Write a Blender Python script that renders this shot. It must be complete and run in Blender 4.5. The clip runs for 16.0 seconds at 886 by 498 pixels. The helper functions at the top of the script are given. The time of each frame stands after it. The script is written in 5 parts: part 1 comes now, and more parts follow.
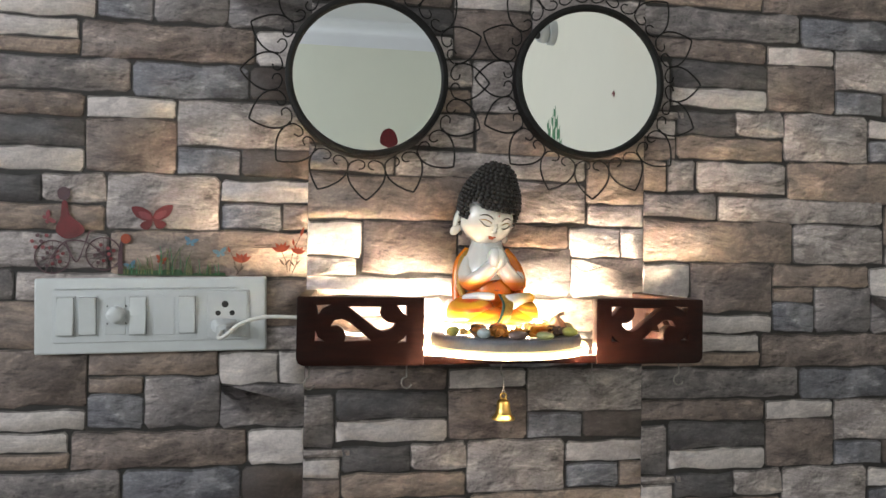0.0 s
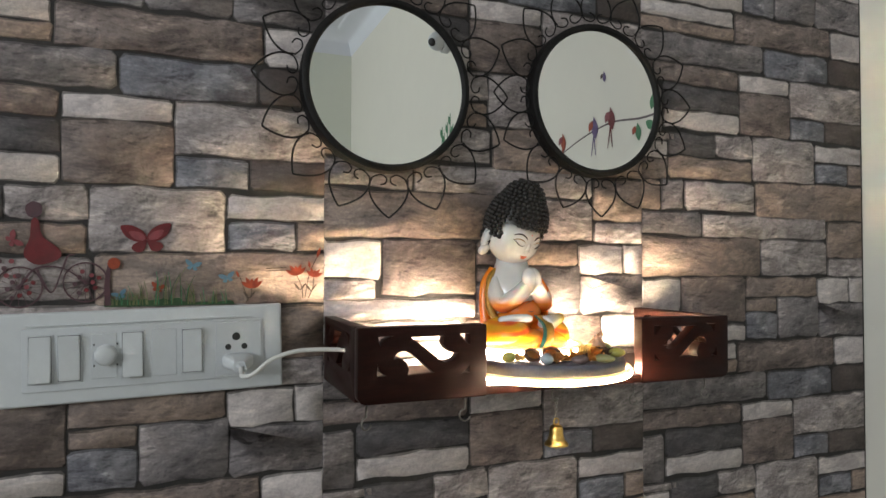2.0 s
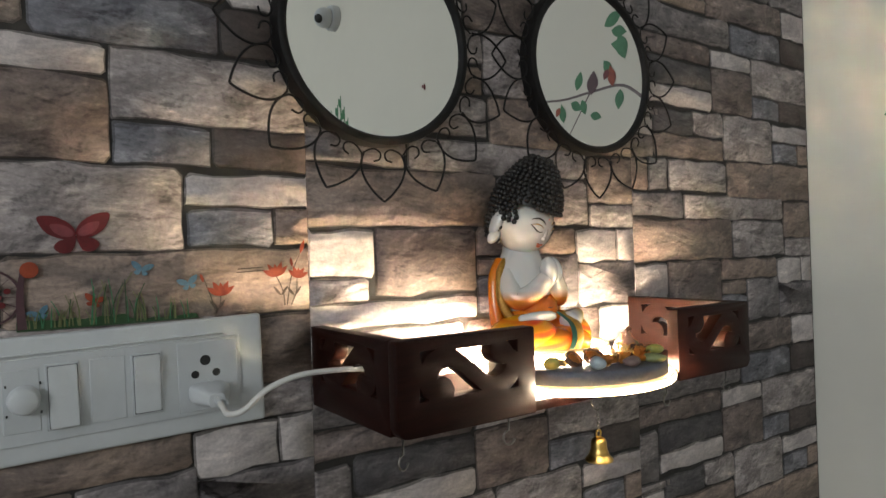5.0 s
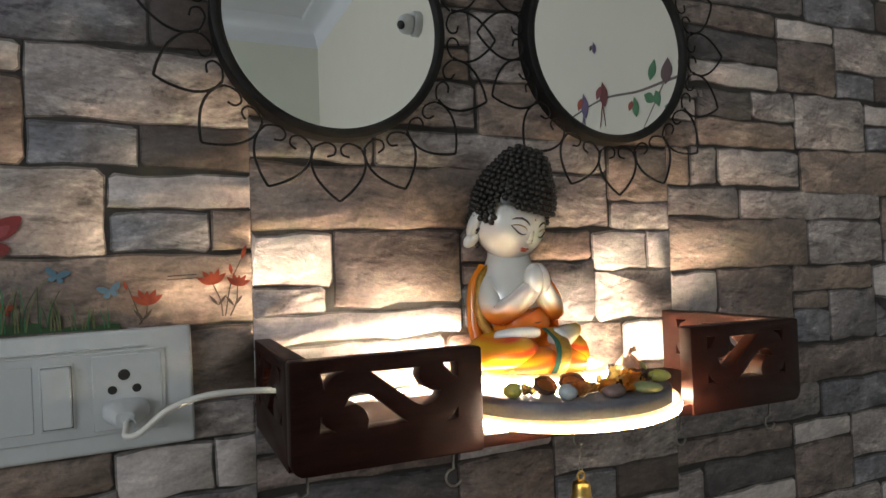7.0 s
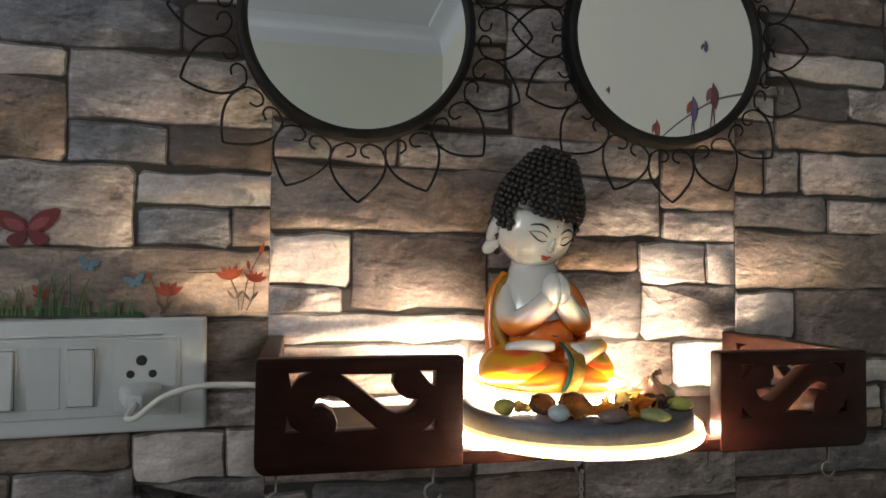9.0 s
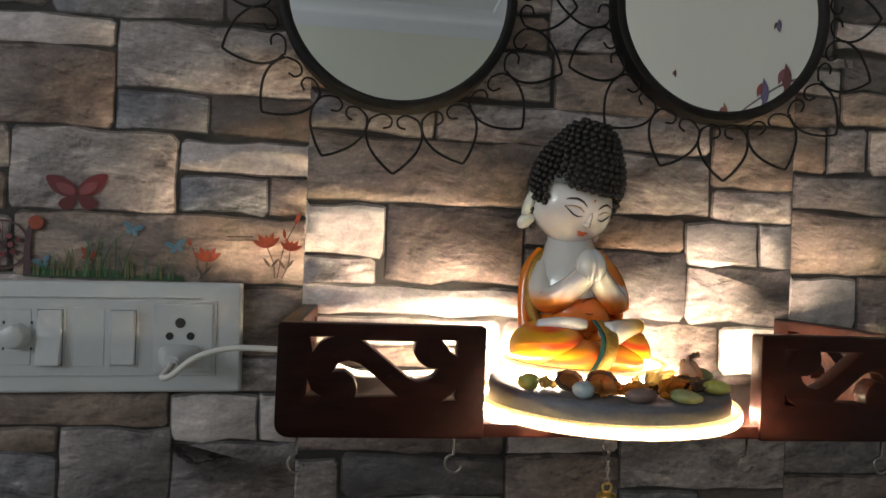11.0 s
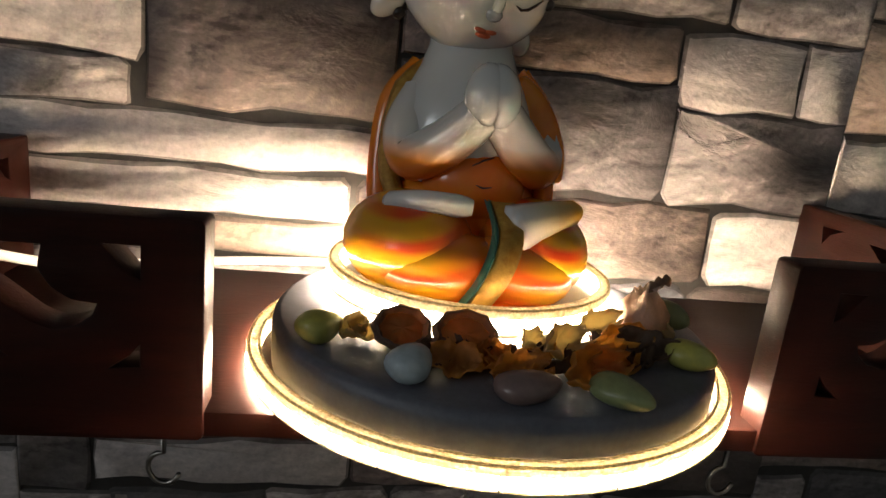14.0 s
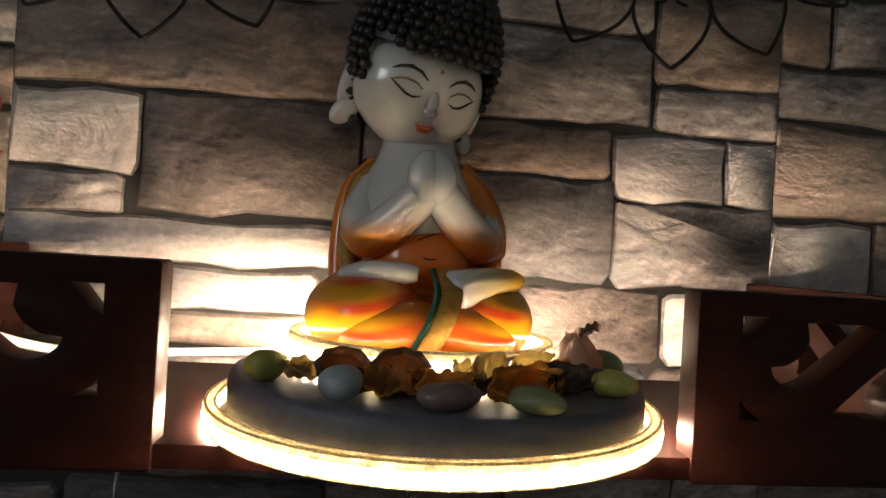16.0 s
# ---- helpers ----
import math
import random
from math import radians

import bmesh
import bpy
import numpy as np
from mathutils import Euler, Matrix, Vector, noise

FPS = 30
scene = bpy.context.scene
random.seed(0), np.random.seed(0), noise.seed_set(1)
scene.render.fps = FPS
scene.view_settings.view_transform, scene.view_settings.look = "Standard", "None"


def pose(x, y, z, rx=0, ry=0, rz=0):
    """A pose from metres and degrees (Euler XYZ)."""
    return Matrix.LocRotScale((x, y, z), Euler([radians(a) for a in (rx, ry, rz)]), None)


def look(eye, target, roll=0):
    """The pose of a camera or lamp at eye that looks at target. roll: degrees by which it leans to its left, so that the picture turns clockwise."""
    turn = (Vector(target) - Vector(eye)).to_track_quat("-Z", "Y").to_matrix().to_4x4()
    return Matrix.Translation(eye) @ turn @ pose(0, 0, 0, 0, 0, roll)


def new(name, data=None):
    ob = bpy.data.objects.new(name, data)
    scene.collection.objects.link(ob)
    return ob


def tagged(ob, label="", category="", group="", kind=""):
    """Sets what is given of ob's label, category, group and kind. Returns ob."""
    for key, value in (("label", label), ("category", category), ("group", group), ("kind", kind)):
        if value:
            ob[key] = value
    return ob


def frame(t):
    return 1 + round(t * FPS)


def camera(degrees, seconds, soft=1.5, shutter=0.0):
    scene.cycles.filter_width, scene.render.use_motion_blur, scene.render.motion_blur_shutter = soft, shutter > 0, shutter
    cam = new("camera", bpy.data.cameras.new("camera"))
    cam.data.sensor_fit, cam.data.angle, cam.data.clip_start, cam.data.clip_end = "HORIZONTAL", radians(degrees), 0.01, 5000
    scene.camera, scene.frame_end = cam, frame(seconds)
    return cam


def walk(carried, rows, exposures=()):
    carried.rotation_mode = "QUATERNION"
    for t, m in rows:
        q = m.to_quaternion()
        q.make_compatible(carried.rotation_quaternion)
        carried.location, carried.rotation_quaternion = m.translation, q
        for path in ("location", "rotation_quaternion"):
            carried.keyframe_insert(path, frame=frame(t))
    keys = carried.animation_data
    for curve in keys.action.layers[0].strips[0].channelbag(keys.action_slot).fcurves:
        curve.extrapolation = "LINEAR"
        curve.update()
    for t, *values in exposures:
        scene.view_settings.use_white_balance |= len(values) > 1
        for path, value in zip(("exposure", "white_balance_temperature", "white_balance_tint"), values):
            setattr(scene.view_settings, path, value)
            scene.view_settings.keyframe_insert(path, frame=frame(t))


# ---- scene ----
cam = camera(68.3, 16.0)
PATH = [
    (0, (0.051, -0.845, 1.335), (0.339, 1.133, 1.374), 0.9),
    (0.5, (0.024, -0.833, 1.342), (0.299, 1.148, 1.377), 0.8),
    (1, (-0.06, -0.791, 1.348), (0.372, 1.161, 1.418), 0.2),
    (1.5, (-0.121, -0.766, 1.354), (0.452, 1.149, 1.418), -0.2),
    (2, (-0.154, -0.75, 1.356), (0.593, 1.104, 1.405), 0.1),
    (2.5, (-0.17, -0.712, 1.359), (0.691, 1.093, 1.394), 0.2),
    (3, (-0.185, -0.65, 1.358), (0.736, 1.126, 1.384), -0.8),
    (3.5, (-0.198, -0.606, 1.357), (0.778, 1.139, 1.391), -0.7),
    (4, (-0.247, -0.58, 1.365), (0.908, 1.052, 1.38), -2.3),
    (6.5, (-0.133, -0.561, 1.35), (0.8, 1.208, 1.388), -1.4),
    (7, (-0.074, -0.564, 1.354), (0.734, 1.265, 1.403), -1.8),
    (7.5, (-0.034, -0.569, 1.353), (0.608, 1.325, 1.372), -1.7),
    (8, (-0.004, -0.571, 1.35), (0.519, 1.359, 1.373), -1.2),
    (8.5, (0.013, -0.577, 1.354), (0.491, 1.364, 1.421), -0.2),
    (11, (0.052, -0.574, 1.34), (0.288, 1.412, 1.372), 2.3),
    (11.5, (0.051, -0.511, 1.345), (0.364, 1.459, 1.203), 2.7),
    (12, (0.046, -0.429, 1.353), (0.512, 1.502, 1.122), 3.1),
    (12.5, (0.056, -0.378, 1.351), (0.635, 1.51, 1.034), 3.2),
    (13, (0.108, -0.359, 1.349), (0.65, 1.52, 0.93), 4.7),
    (13.5, (0.143, -0.355, 1.348), (0.558, 1.549, 0.897), 5.4),
    (14, (0.174, -0.35, 1.343), (0.46, 1.568, 0.854), 6.2),
    (14.5, (0.195, -0.351, 1.34), (0.385, 1.575, 0.836), 7.0),
    (15, (0.205, -0.357, 1.334), (0.332, 1.578, 0.845), 6.7),
    (15.5, (0.206, -0.375, 1.321), (0.351, 1.598, 1.029), 5.2),
    (16, (0.202, -0.386, 1.305), (0.419, 1.602, 1.316), 3.4),
]
EXPOSURES = [(0.0, -0.08), (0.5, -0.30), (1.5, -0.42), (3.0, -0.66), (7.0, -0.98), (8.5, -1.1), (11.0, -1.25), (12.0, -1.7), (13.0, -2.32), (15.0, -2.52), (16.0, -2.5)]
walk(cam, [(t, look(eye, target, roll)) for t, eye, target, roll in PATH], EXPOSURES)

# ---- light ----
world = bpy.data.worlds.new("sky")
scene.world = world
world.use_nodes = True
wn = world.node_tree.nodes
sky = wn.new("ShaderNodeTexSky")
sky.sky_type, sky.sun_disc = "NISHITA", False
sky.sun_elevation, sky.sun_rotation = radians(38), radians(200)
world.node_tree.links.new(sky.outputs[0], wn["Background"].inputs[0])
wn["Background"].inputs[1].default_value = 0.12

# room: stone-papered wall at y = 0, side wall at x = SIDE, back wall at y = BACK
SIDE, BACK, FAR, CEIL = 0.905, -3.57, -3.4, 2.90
DAYLIGHT, LED, LED_UPPER = 90.0, 900.0, 1060.0
day = bpy.data.lights.new("window_daylight", "AREA")
day.shape, day.size, day.size_y, day.energy, day.color = "RECTANGLE", 1.5, 0.95, DAYLIGHT, (0.93, 0.97, 1.0)
new("window_daylight", day).matrix_world = look((FAR + 0.03, -2.15, 2.25), (0.6, -1.9, 2.2))


# ---- materials ----
def material(name, colour, rough=0.5, metal=0.0, spec=0.5, coat=0.0):
    m = bpy.data.materials.new(name)
    m.use_nodes = True
    b = m.node_tree.nodes["Principled BSDF"]
    b.inputs["Base Color"].default_value = (*colour, 1)
    b.inputs["Roughness"].default_value = rough
    b.inputs["Metallic"].default_value = metal
    b.inputs["Specular IOR Level"].default_value = spec
    b.inputs["Coat Weight"].default_value = coat
    return m


def node(m, kind, **values):
    n = m.node_tree.nodes.new(kind)
    for key, value in values.items():
        n.inputs[key.replace("_", " ")].default_value = value
    return n


def link(m, a, b):
    m.node_tree.links.new(a, b)


def ramp(m, fac, stops):
    n = m.node_tree.nodes.new("ShaderNodeValToRGB")
    while len(n.color_ramp.elements) < len(stops):
        n.color_ramp.elements.new(0.5)
    for e, (p, c) in zip(n.color_ramp.elements, stops):
        e.position, e.color = p, (*c, 1)
    link(m, fac, n.inputs[0])
    return n.outputs[0]


def noise_of(m, scale, detail=5.0, rough=0.6, distortion=0.0, stretch=None, shift=(0, 0, 0)):
    tc = m.node_tree.nodes.new("ShaderNodeTexCoord")
    out = tc.outputs["Object"]
    if stretch:
        mp = m.node_tree.nodes.new("ShaderNodeMapping")
        mp.inputs["Scale"].default_value, mp.inputs["Location"].default_value = stretch, shift
        link(m, out, mp.inputs[0])
        out = mp.outputs[0]
    n = node(m, "ShaderNodeTexNoise", Scale=scale, Detail=detail, Roughness=rough, Distortion=distortion)
    link(m, out, n.inputs["Vector"])
    return n.outputs["Fac"]


def blend(m, fac, a, b, mode="MIX"):
    n = m.node_tree.nodes.new("ShaderNodeMix")
    n.data_type, n.blend_type = "RGBA", mode
    if isinstance(fac, float):
        n.inputs[0].default_value = fac
    else:
        link(m, fac, n.inputs[0])
    for socket, v in ((n.inputs[6], a), (n.inputs[7], b)):
        if isinstance(v, tuple):
            socket.default_value = (*v, 1)
        else:
            link(m, v, socket)
    return n.outputs[2]


def bump(m, height, strength, distance):
    n = node(m, "ShaderNodeBump", Strength=strength, Distance=distance)
    link(m, height, n.inputs["Height"])
    link(m, n.outputs[0], m.node_tree.nodes["Principled BSDF"].inputs["Normal"])


def base(m, colour):
    link(m, colour, m.node_tree.nodes["Principled BSDF"].inputs["Base Color"])


def varied(name, a, b, scale, rough=0.5, metal=0.0, relief=0.2, distance=0.001, coat=0.0, stretch=None, spec=0.5, fleck=0.82):
    """Two tones mixed by a broad and a fine grain, with fine relief."""
    m = material(name, a, rough, metal, spec, coat)
    broad = noise_of(m, scale, 6, 0.62, 0.4, stretch)
    fine = noise_of(m, scale * 7, 4, 0.6, 0.0, stretch)
    col = blend(m, ramp(m, broad, [(0.36, (0, 0, 0)), (0.64, (1, 1, 1))]), a, b)
    shade = ramp(m, fine, [(0.3, (fleck, fleck, fleck)), (0.7, (1.0, 1.0, 1.0))])
    base(m, blend(m, 1.0, col, shade, "MULTIPLY"))
    if relief:
        bump(m, fine, relief, distance)
    return m


def stone(name, a, b, c, flake=1.0):
    """Printed split stone: broad drift of tone, ragged flakes with light crests, fine grain."""
    m = material(name, a, 0.6, 0.0, 0.35)
    broad = noise_of(m, 11, 3, 0.5, 0.2, (1, 1, 1.5))
    flakes = noise_of(m, 30, 9, 0.62, 0.25, (0.8, 1, 1.7))
    ridge = noise_of(m, 95, 6, 0.66, 0.2, (0.8, 1, 1.5))
    grain = noise_of(m, 420, 3, 0.7)
    patch = noise_of(m, 17, 7, 0.58, 0.5, (0.9, 1, 1.5))
    col = blend(m, ramp(m, broad, [(0.42, (0, 0, 0)), (0.58, (1, 1, 1))]), a, b)
    col = blend(m, ramp(m, patch, [(0.50, (0, 0, 0)), (0.56, (0.85, 0.85, 0.85))]), col, c)
    # printed relief shading: light crests and shaded hollows of one ragged relief, put into the colour
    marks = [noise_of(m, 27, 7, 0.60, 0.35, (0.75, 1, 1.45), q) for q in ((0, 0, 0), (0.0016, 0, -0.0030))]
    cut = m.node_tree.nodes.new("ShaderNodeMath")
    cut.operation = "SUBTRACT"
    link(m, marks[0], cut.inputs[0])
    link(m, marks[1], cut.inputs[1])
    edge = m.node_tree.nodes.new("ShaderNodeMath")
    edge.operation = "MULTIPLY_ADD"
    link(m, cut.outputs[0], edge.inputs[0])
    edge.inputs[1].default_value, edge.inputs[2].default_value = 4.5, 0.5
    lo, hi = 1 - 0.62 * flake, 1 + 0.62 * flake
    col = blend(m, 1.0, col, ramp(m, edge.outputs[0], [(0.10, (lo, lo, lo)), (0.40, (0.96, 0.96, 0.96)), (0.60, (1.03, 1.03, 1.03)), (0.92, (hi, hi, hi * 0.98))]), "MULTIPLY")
    lo, hi = 1 - 0.36 * flake, 1 + 0.48 * flake
    col = blend(m, 1.0, col, ramp(m, flakes, [(0.34, (lo, lo, lo)), (0.44, (0.97, 0.97, 0.97)), (0.57, (1.03, 1.03, 1.03)), (0.64, (hi, hi, hi * 0.97))]), "MULTIPLY")
    lo, hi = 1 - 0.20 * flake, 1 + 0.20 * flake
    col = blend(m, 1.0, col, ramp(m, ridge, [(0.36, (lo, lo, lo)), (0.5, (1.0, 1.0, 1.0)), (0.62, (hi, hi, hi))]), "MULTIPLY")
    col = blend(m, 1.0, col, ramp(m, grain, [(0.32, (0.86, 0.86, 0.86)), (0.52, (1.0, 1.0, 1.0)), (0.68, (1.08, 1.08, 1.07))]), "MULTIPLY")
    base(m, col)
    bump(m, marks[0], 0.9, 0.0040)
    return m


def toned(k, *tones):
    return [tuple(k * v * w for v, w in zip(t, (1.03, 0.98, 1.02))) for t in tones]


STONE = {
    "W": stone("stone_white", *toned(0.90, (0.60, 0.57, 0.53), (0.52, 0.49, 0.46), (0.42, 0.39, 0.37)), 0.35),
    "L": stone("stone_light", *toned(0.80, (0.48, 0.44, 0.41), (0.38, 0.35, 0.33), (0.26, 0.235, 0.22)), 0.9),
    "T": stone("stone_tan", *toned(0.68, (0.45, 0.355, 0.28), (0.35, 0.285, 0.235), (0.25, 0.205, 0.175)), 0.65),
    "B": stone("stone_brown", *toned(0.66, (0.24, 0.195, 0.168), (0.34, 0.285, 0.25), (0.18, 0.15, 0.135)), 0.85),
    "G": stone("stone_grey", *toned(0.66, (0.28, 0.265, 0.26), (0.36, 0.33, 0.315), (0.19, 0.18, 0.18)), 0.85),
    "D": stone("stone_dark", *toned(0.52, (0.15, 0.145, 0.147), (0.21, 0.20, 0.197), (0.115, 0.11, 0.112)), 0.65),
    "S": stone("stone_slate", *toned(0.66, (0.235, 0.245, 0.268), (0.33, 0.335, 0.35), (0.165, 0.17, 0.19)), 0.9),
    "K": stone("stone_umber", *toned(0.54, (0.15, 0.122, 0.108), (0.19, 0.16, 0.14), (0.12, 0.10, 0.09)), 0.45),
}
# darker rim tones: the print's shade round each stone, put into the colour
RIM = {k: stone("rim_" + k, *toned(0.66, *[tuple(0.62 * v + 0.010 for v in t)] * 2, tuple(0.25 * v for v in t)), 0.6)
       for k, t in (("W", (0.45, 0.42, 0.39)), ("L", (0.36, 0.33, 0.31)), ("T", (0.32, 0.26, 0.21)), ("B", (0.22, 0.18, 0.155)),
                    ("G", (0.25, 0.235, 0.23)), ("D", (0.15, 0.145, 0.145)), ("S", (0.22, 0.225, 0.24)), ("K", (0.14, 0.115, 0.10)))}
JOINT = varied("paper_joint", (0.016, 0.0145, 0.0135), (0.032, 0.028, 0.026), 40, 0.7)
CREAM = varied("cream_wall_paint", (0.77, 0.75, 0.67), (0.755, 0.735, 0.655), 1.1, 0.75, relief=0.08, fleck=0.975)
GREEN = varied("pale_green_wall_paint", (0.76, 0.785, 0.69), (0.745, 0.77, 0.675), 1.1, 0.75, relief=0.08, fleck=0.975)
CEILING = varied("ceiling_paint", (0.79, 0.815, 0.87), (0.77, 0.80, 0.86), 1.2, 0.8, relief=0.05, fleck=0.975)
# unseen floor, set dark brown to cut light bounced up under the shelf
FLOOR = varied("floor_tile", (0.15, 0.115, 0.09), (0.11, 0.085, 0.07), 3, 0.3)
WOOD = varied("dark_stained_wood", (0.0125, 0.0032, 0.0021), (0.0210, 0.0052, 0.0031), 26, 0.42, relief=0.25, distance=0.0006, stretch=(1, 3, 6), spec=0.14)
PLASTIC = varied("white_switch_plastic", (0.60, 0.625, 0.64), (0.575, 0.60, 0.615), 20, 0.32, relief=0.0, fleck=0.96)
PLASTIC_IN = varied("white_insert_plastic", (0.54, 0.565, 0.585), (0.52, 0.545, 0.56), 20, 0.38, relief=0.0, fleck=0.96)
GAP = material("dark_gap", (0.10, 0.105, 0.11), 0.6)
HOLE = material("socket_hole", (0.012, 0.012, 0.012), 0.6)
CABLE = material("white_cable", (0.68, 0.67, 0.64), 0.42)
IRON = varied("black_iron", (0.007, 0.0065, 0.0065), (0.013, 0.012, 0.0115), 80, 0.6, relief=0.15, spec=0.22)
MIRROR = material("mirror_glass", (0.88, 0.90, 0.885), 0.0, 1.0)
STEEL = varied("steel_hook", (0.40, 0.38, 0.35), (0.30, 0.28, 0.26), 200, 0.3, 1.0, 0.0)
BRASS = varied("aged_brass", (0.66, 0.46, 0.15), (0.50, 0.33, 0.10), 120, 0.3, 1.0, 0.1, 0.0003)
SLATE = varied("black_painted_disc", (0.105, 0.110, 0.135), (0.140, 0.146, 0.172), 60, 0.46, relief=0.2, distance=0.0004)


def glow(name, colour, strength, count, low, high):
    """The lit core of a strip: one brighter spot for each diode along it."""
    m = material(name, (0.9, 0.85, 0.7), 0.4)
    tc = m.node_tree.nodes.new("ShaderNodeTexCoord")
    sep = m.node_tree.nodes.new("ShaderNodeSeparateXYZ")
    link(m, tc.outputs["Object"], sep.inputs[0])

    def calc(op, a, b=None):
        n = m.node_tree.nodes.new("ShaderNodeMath")
        n.operation = op
        for socket, v in zip(n.inputs, (a, b)):
            if v is None:
                continue
            if isinstance(v, (int, float)):
                socket.default_value = v
            else:
                link(m, v, socket)
        return n.outputs[0]

    turn = calc("ARCTAN2", sep.outputs[1], sep.outputs[0])
    spots = calc("POWER", calc("MULTIPLY_ADD", calc("COSINE", calc("MULTIPLY", turn, float(count))), 0.5), 2.0)
    # brightest along the middle of the tape, fading to its edges
    off = calc("DIVIDE", calc("SUBTRACT", sep.outputs[2], (low + high) / 2), (high - low) / 2 * 1.05)
    across = calc("POWER", calc("MAXIMUM", calc("SUBTRACT", 1.0, calc("MULTIPLY", off, off)), 0.0), 2.0)
    level = calc("MULTIPLY", calc("ADD", calc("MULTIPLY", calc("MULTIPLY_ADD", spots, 1.0), across), 0.012), strength * GAIN)
    b = m.node_tree.nodes["Principled BSDF"]
    b.inputs["Emission Color"].default_value = (*colour, 1)
    link(m, level, b.inputs["Emission Strength"])
    return m


CASE = varied("frosted_gold_casing", (0.90, 0.82, 0.58), (0.80, 0.68, 0.38), 140, 0.12, 0.2, 0.3, 0.0004, coat=0.6, fleck=0.9)
veil = CASE.node_tree.nodes.new("ShaderNodeBsdfTranslucent")
veil.inputs["Color"].default_value = (1.0, 0.95, 0.79, 1)
thin = CASE.node_tree.nodes.new("ShaderNodeMixShader")
lets = ramp(CASE, noise_of(CASE, 800, 3, 0.6), [(0.36, (0.18, 0.18, 0.18)), (0.50, (0.40, 0.40, 0.40)), (0.62, (0.82, 0.82, 0.82))])
link(CASE, lets, thin.inputs[0])
link(CASE, CASE.node_tree.nodes["Principled BSDF"].outputs[0], thin.inputs[1])
link(CASE, veil.outputs[0], thin.inputs[2])
clear = CASE.node_tree.nodes.new("ShaderNodeBsdfTransparent")
clear.inputs["Color"].default_value = (1.0, 0.92, 0.70, 1)
seen = CASE.node_tree.nodes.new("ShaderNodeMixShader")
link(CASE, ramp(CASE, noise_of(CASE, 620, 2, 0.5), [(0.48, (0.02, 0.02, 0.02)), (0.60, (0.26, 0.26, 0.26))]), seen.inputs[0])
link(CASE, thin.outputs[0], seen.inputs[1])
link(CASE, clear.outputs[0], seen.inputs[2])
link(CASE, seen.outputs[0], CASE.node_tree.nodes["Material Output"].inputs["Surface"])
GAIN = 2.0
LIT = glow("lit_strip_core", (1.0, 0.775, 0.54), LED * 1.15, 66, 0.0003, 0.0055)
LIT_UPPER = glow("lit_upper_core", (1.0, 0.775, 0.54), LED_UPPER, 45, 0.0004, 0.0071)


# ---- mesh helpers ----
def smooth(me, angle=40):
    me.polygons.foreach_set("use_smooth", [True] * len(me.polygons))
    if angle < 180:
        me.set_sharp_from_angle(angle=radians(angle))


def mesh_of(name, bm, *mats, angle=40):
    me = bpy.data.meshes.new(name)
    bmesh.ops.recalc_face_normals(bm, faces=bm.faces)
    bm.to_mesh(me)
    bm.free()
    for m in mats:
        me.materials.append(m)
    smooth(me, angle)
    return me


def thing(name, label, category, m=None, group="", kind="", data=None):
    ob = new(name, data)
    if m is not None:
        ob.matrix_world = m
    return tagged(ob, label, category, group, kind)


def part(name, bm, mats, parent, label="", m=None, angle=40):
    mats = mats if isinstance(mats, (list, tuple)) else [mats]
    me = bm if isinstance(bm, bpy.types.Mesh) else mesh_of(name, bm, *mats, angle=angle)
    if isinstance(bm, bpy.types.Mesh) and not me.materials:
        for q in mats:
            me.materials.append(q)
    ob = new(name, me)
    ob.parent = parent
    if m is not None:
        ob.matrix_local = m
    if label:
        ob["label"] = label
    return ob


def box(bm, x0, x1, y0, y1, z0, z1, bevel=0.0, segments=2, index=0, m=None):
    r = bmesh.ops.create_cube(bm, size=1)
    vs = r["verts"]
    for v in vs:
        v.co = Vector((x0 + (v.co.x + 0.5) * (x1 - x0), y0 + (v.co.y + 0.5) * (y1 - y0), z0 + (v.co.z + 0.5) * (z1 - z0)))
        if m is not None:
            v.co = m @ v.co
    fs = {f for v in vs for f in v.link_faces}
    for f in fs:
        f.material_index = index
    if bevel:
        es = list({e for v in vs for e in v.link_edges})
        bmesh.ops.bevel(bm, geom=es, offset=bevel, segments=segments, affect="EDGES", profile=0.6)
    return bm


def boxed(*a, **k):
    return box(bmesh.new(), *a, **k)


def tube(bm, pts, radius, sides=8, index=0, closed=False, cap=True):
    """A round wire through the points; radius is a number or one per point."""
    pts = [Vector(p) for p in pts]
    n = len(pts)
    rad = radius if isinstance(radius, (list, tuple)) else [radius] * n
    rings, up = [], None
    for i, p in enumerate(pts):
        a = pts[(i - 1) % n] if closed or i else p
        b = pts[(i + 1) % n] if closed or i < n - 1 else p
        d = (b - a).normalized()
        if up is None:
            up = d.orthogonal().normalized()
        up = (up - d * up.dot(d)).normalized()
        side = d.cross(up)
        rings.append([bm.verts.new(p + (up * math.cos(q) + side * math.sin(q)) * rad[i]) for q in (2 * math.pi * k / sides for k in range(sides))])
    pairs = list(zip(rings, rings[1:])) + ([(rings[-1], rings[0])] if closed else [])
    for r0, r1 in pairs:
        for k in range(sides):
            f = bm.faces.new((r0[k], r0[(k + 1) % sides], r1[(k + 1) % sides], r1[k]))
            f.material_index = index
    if cap and not closed:
        for r in (rings[0], rings[-1]):
            bm.faces.new(r).material_index = index
    return bm


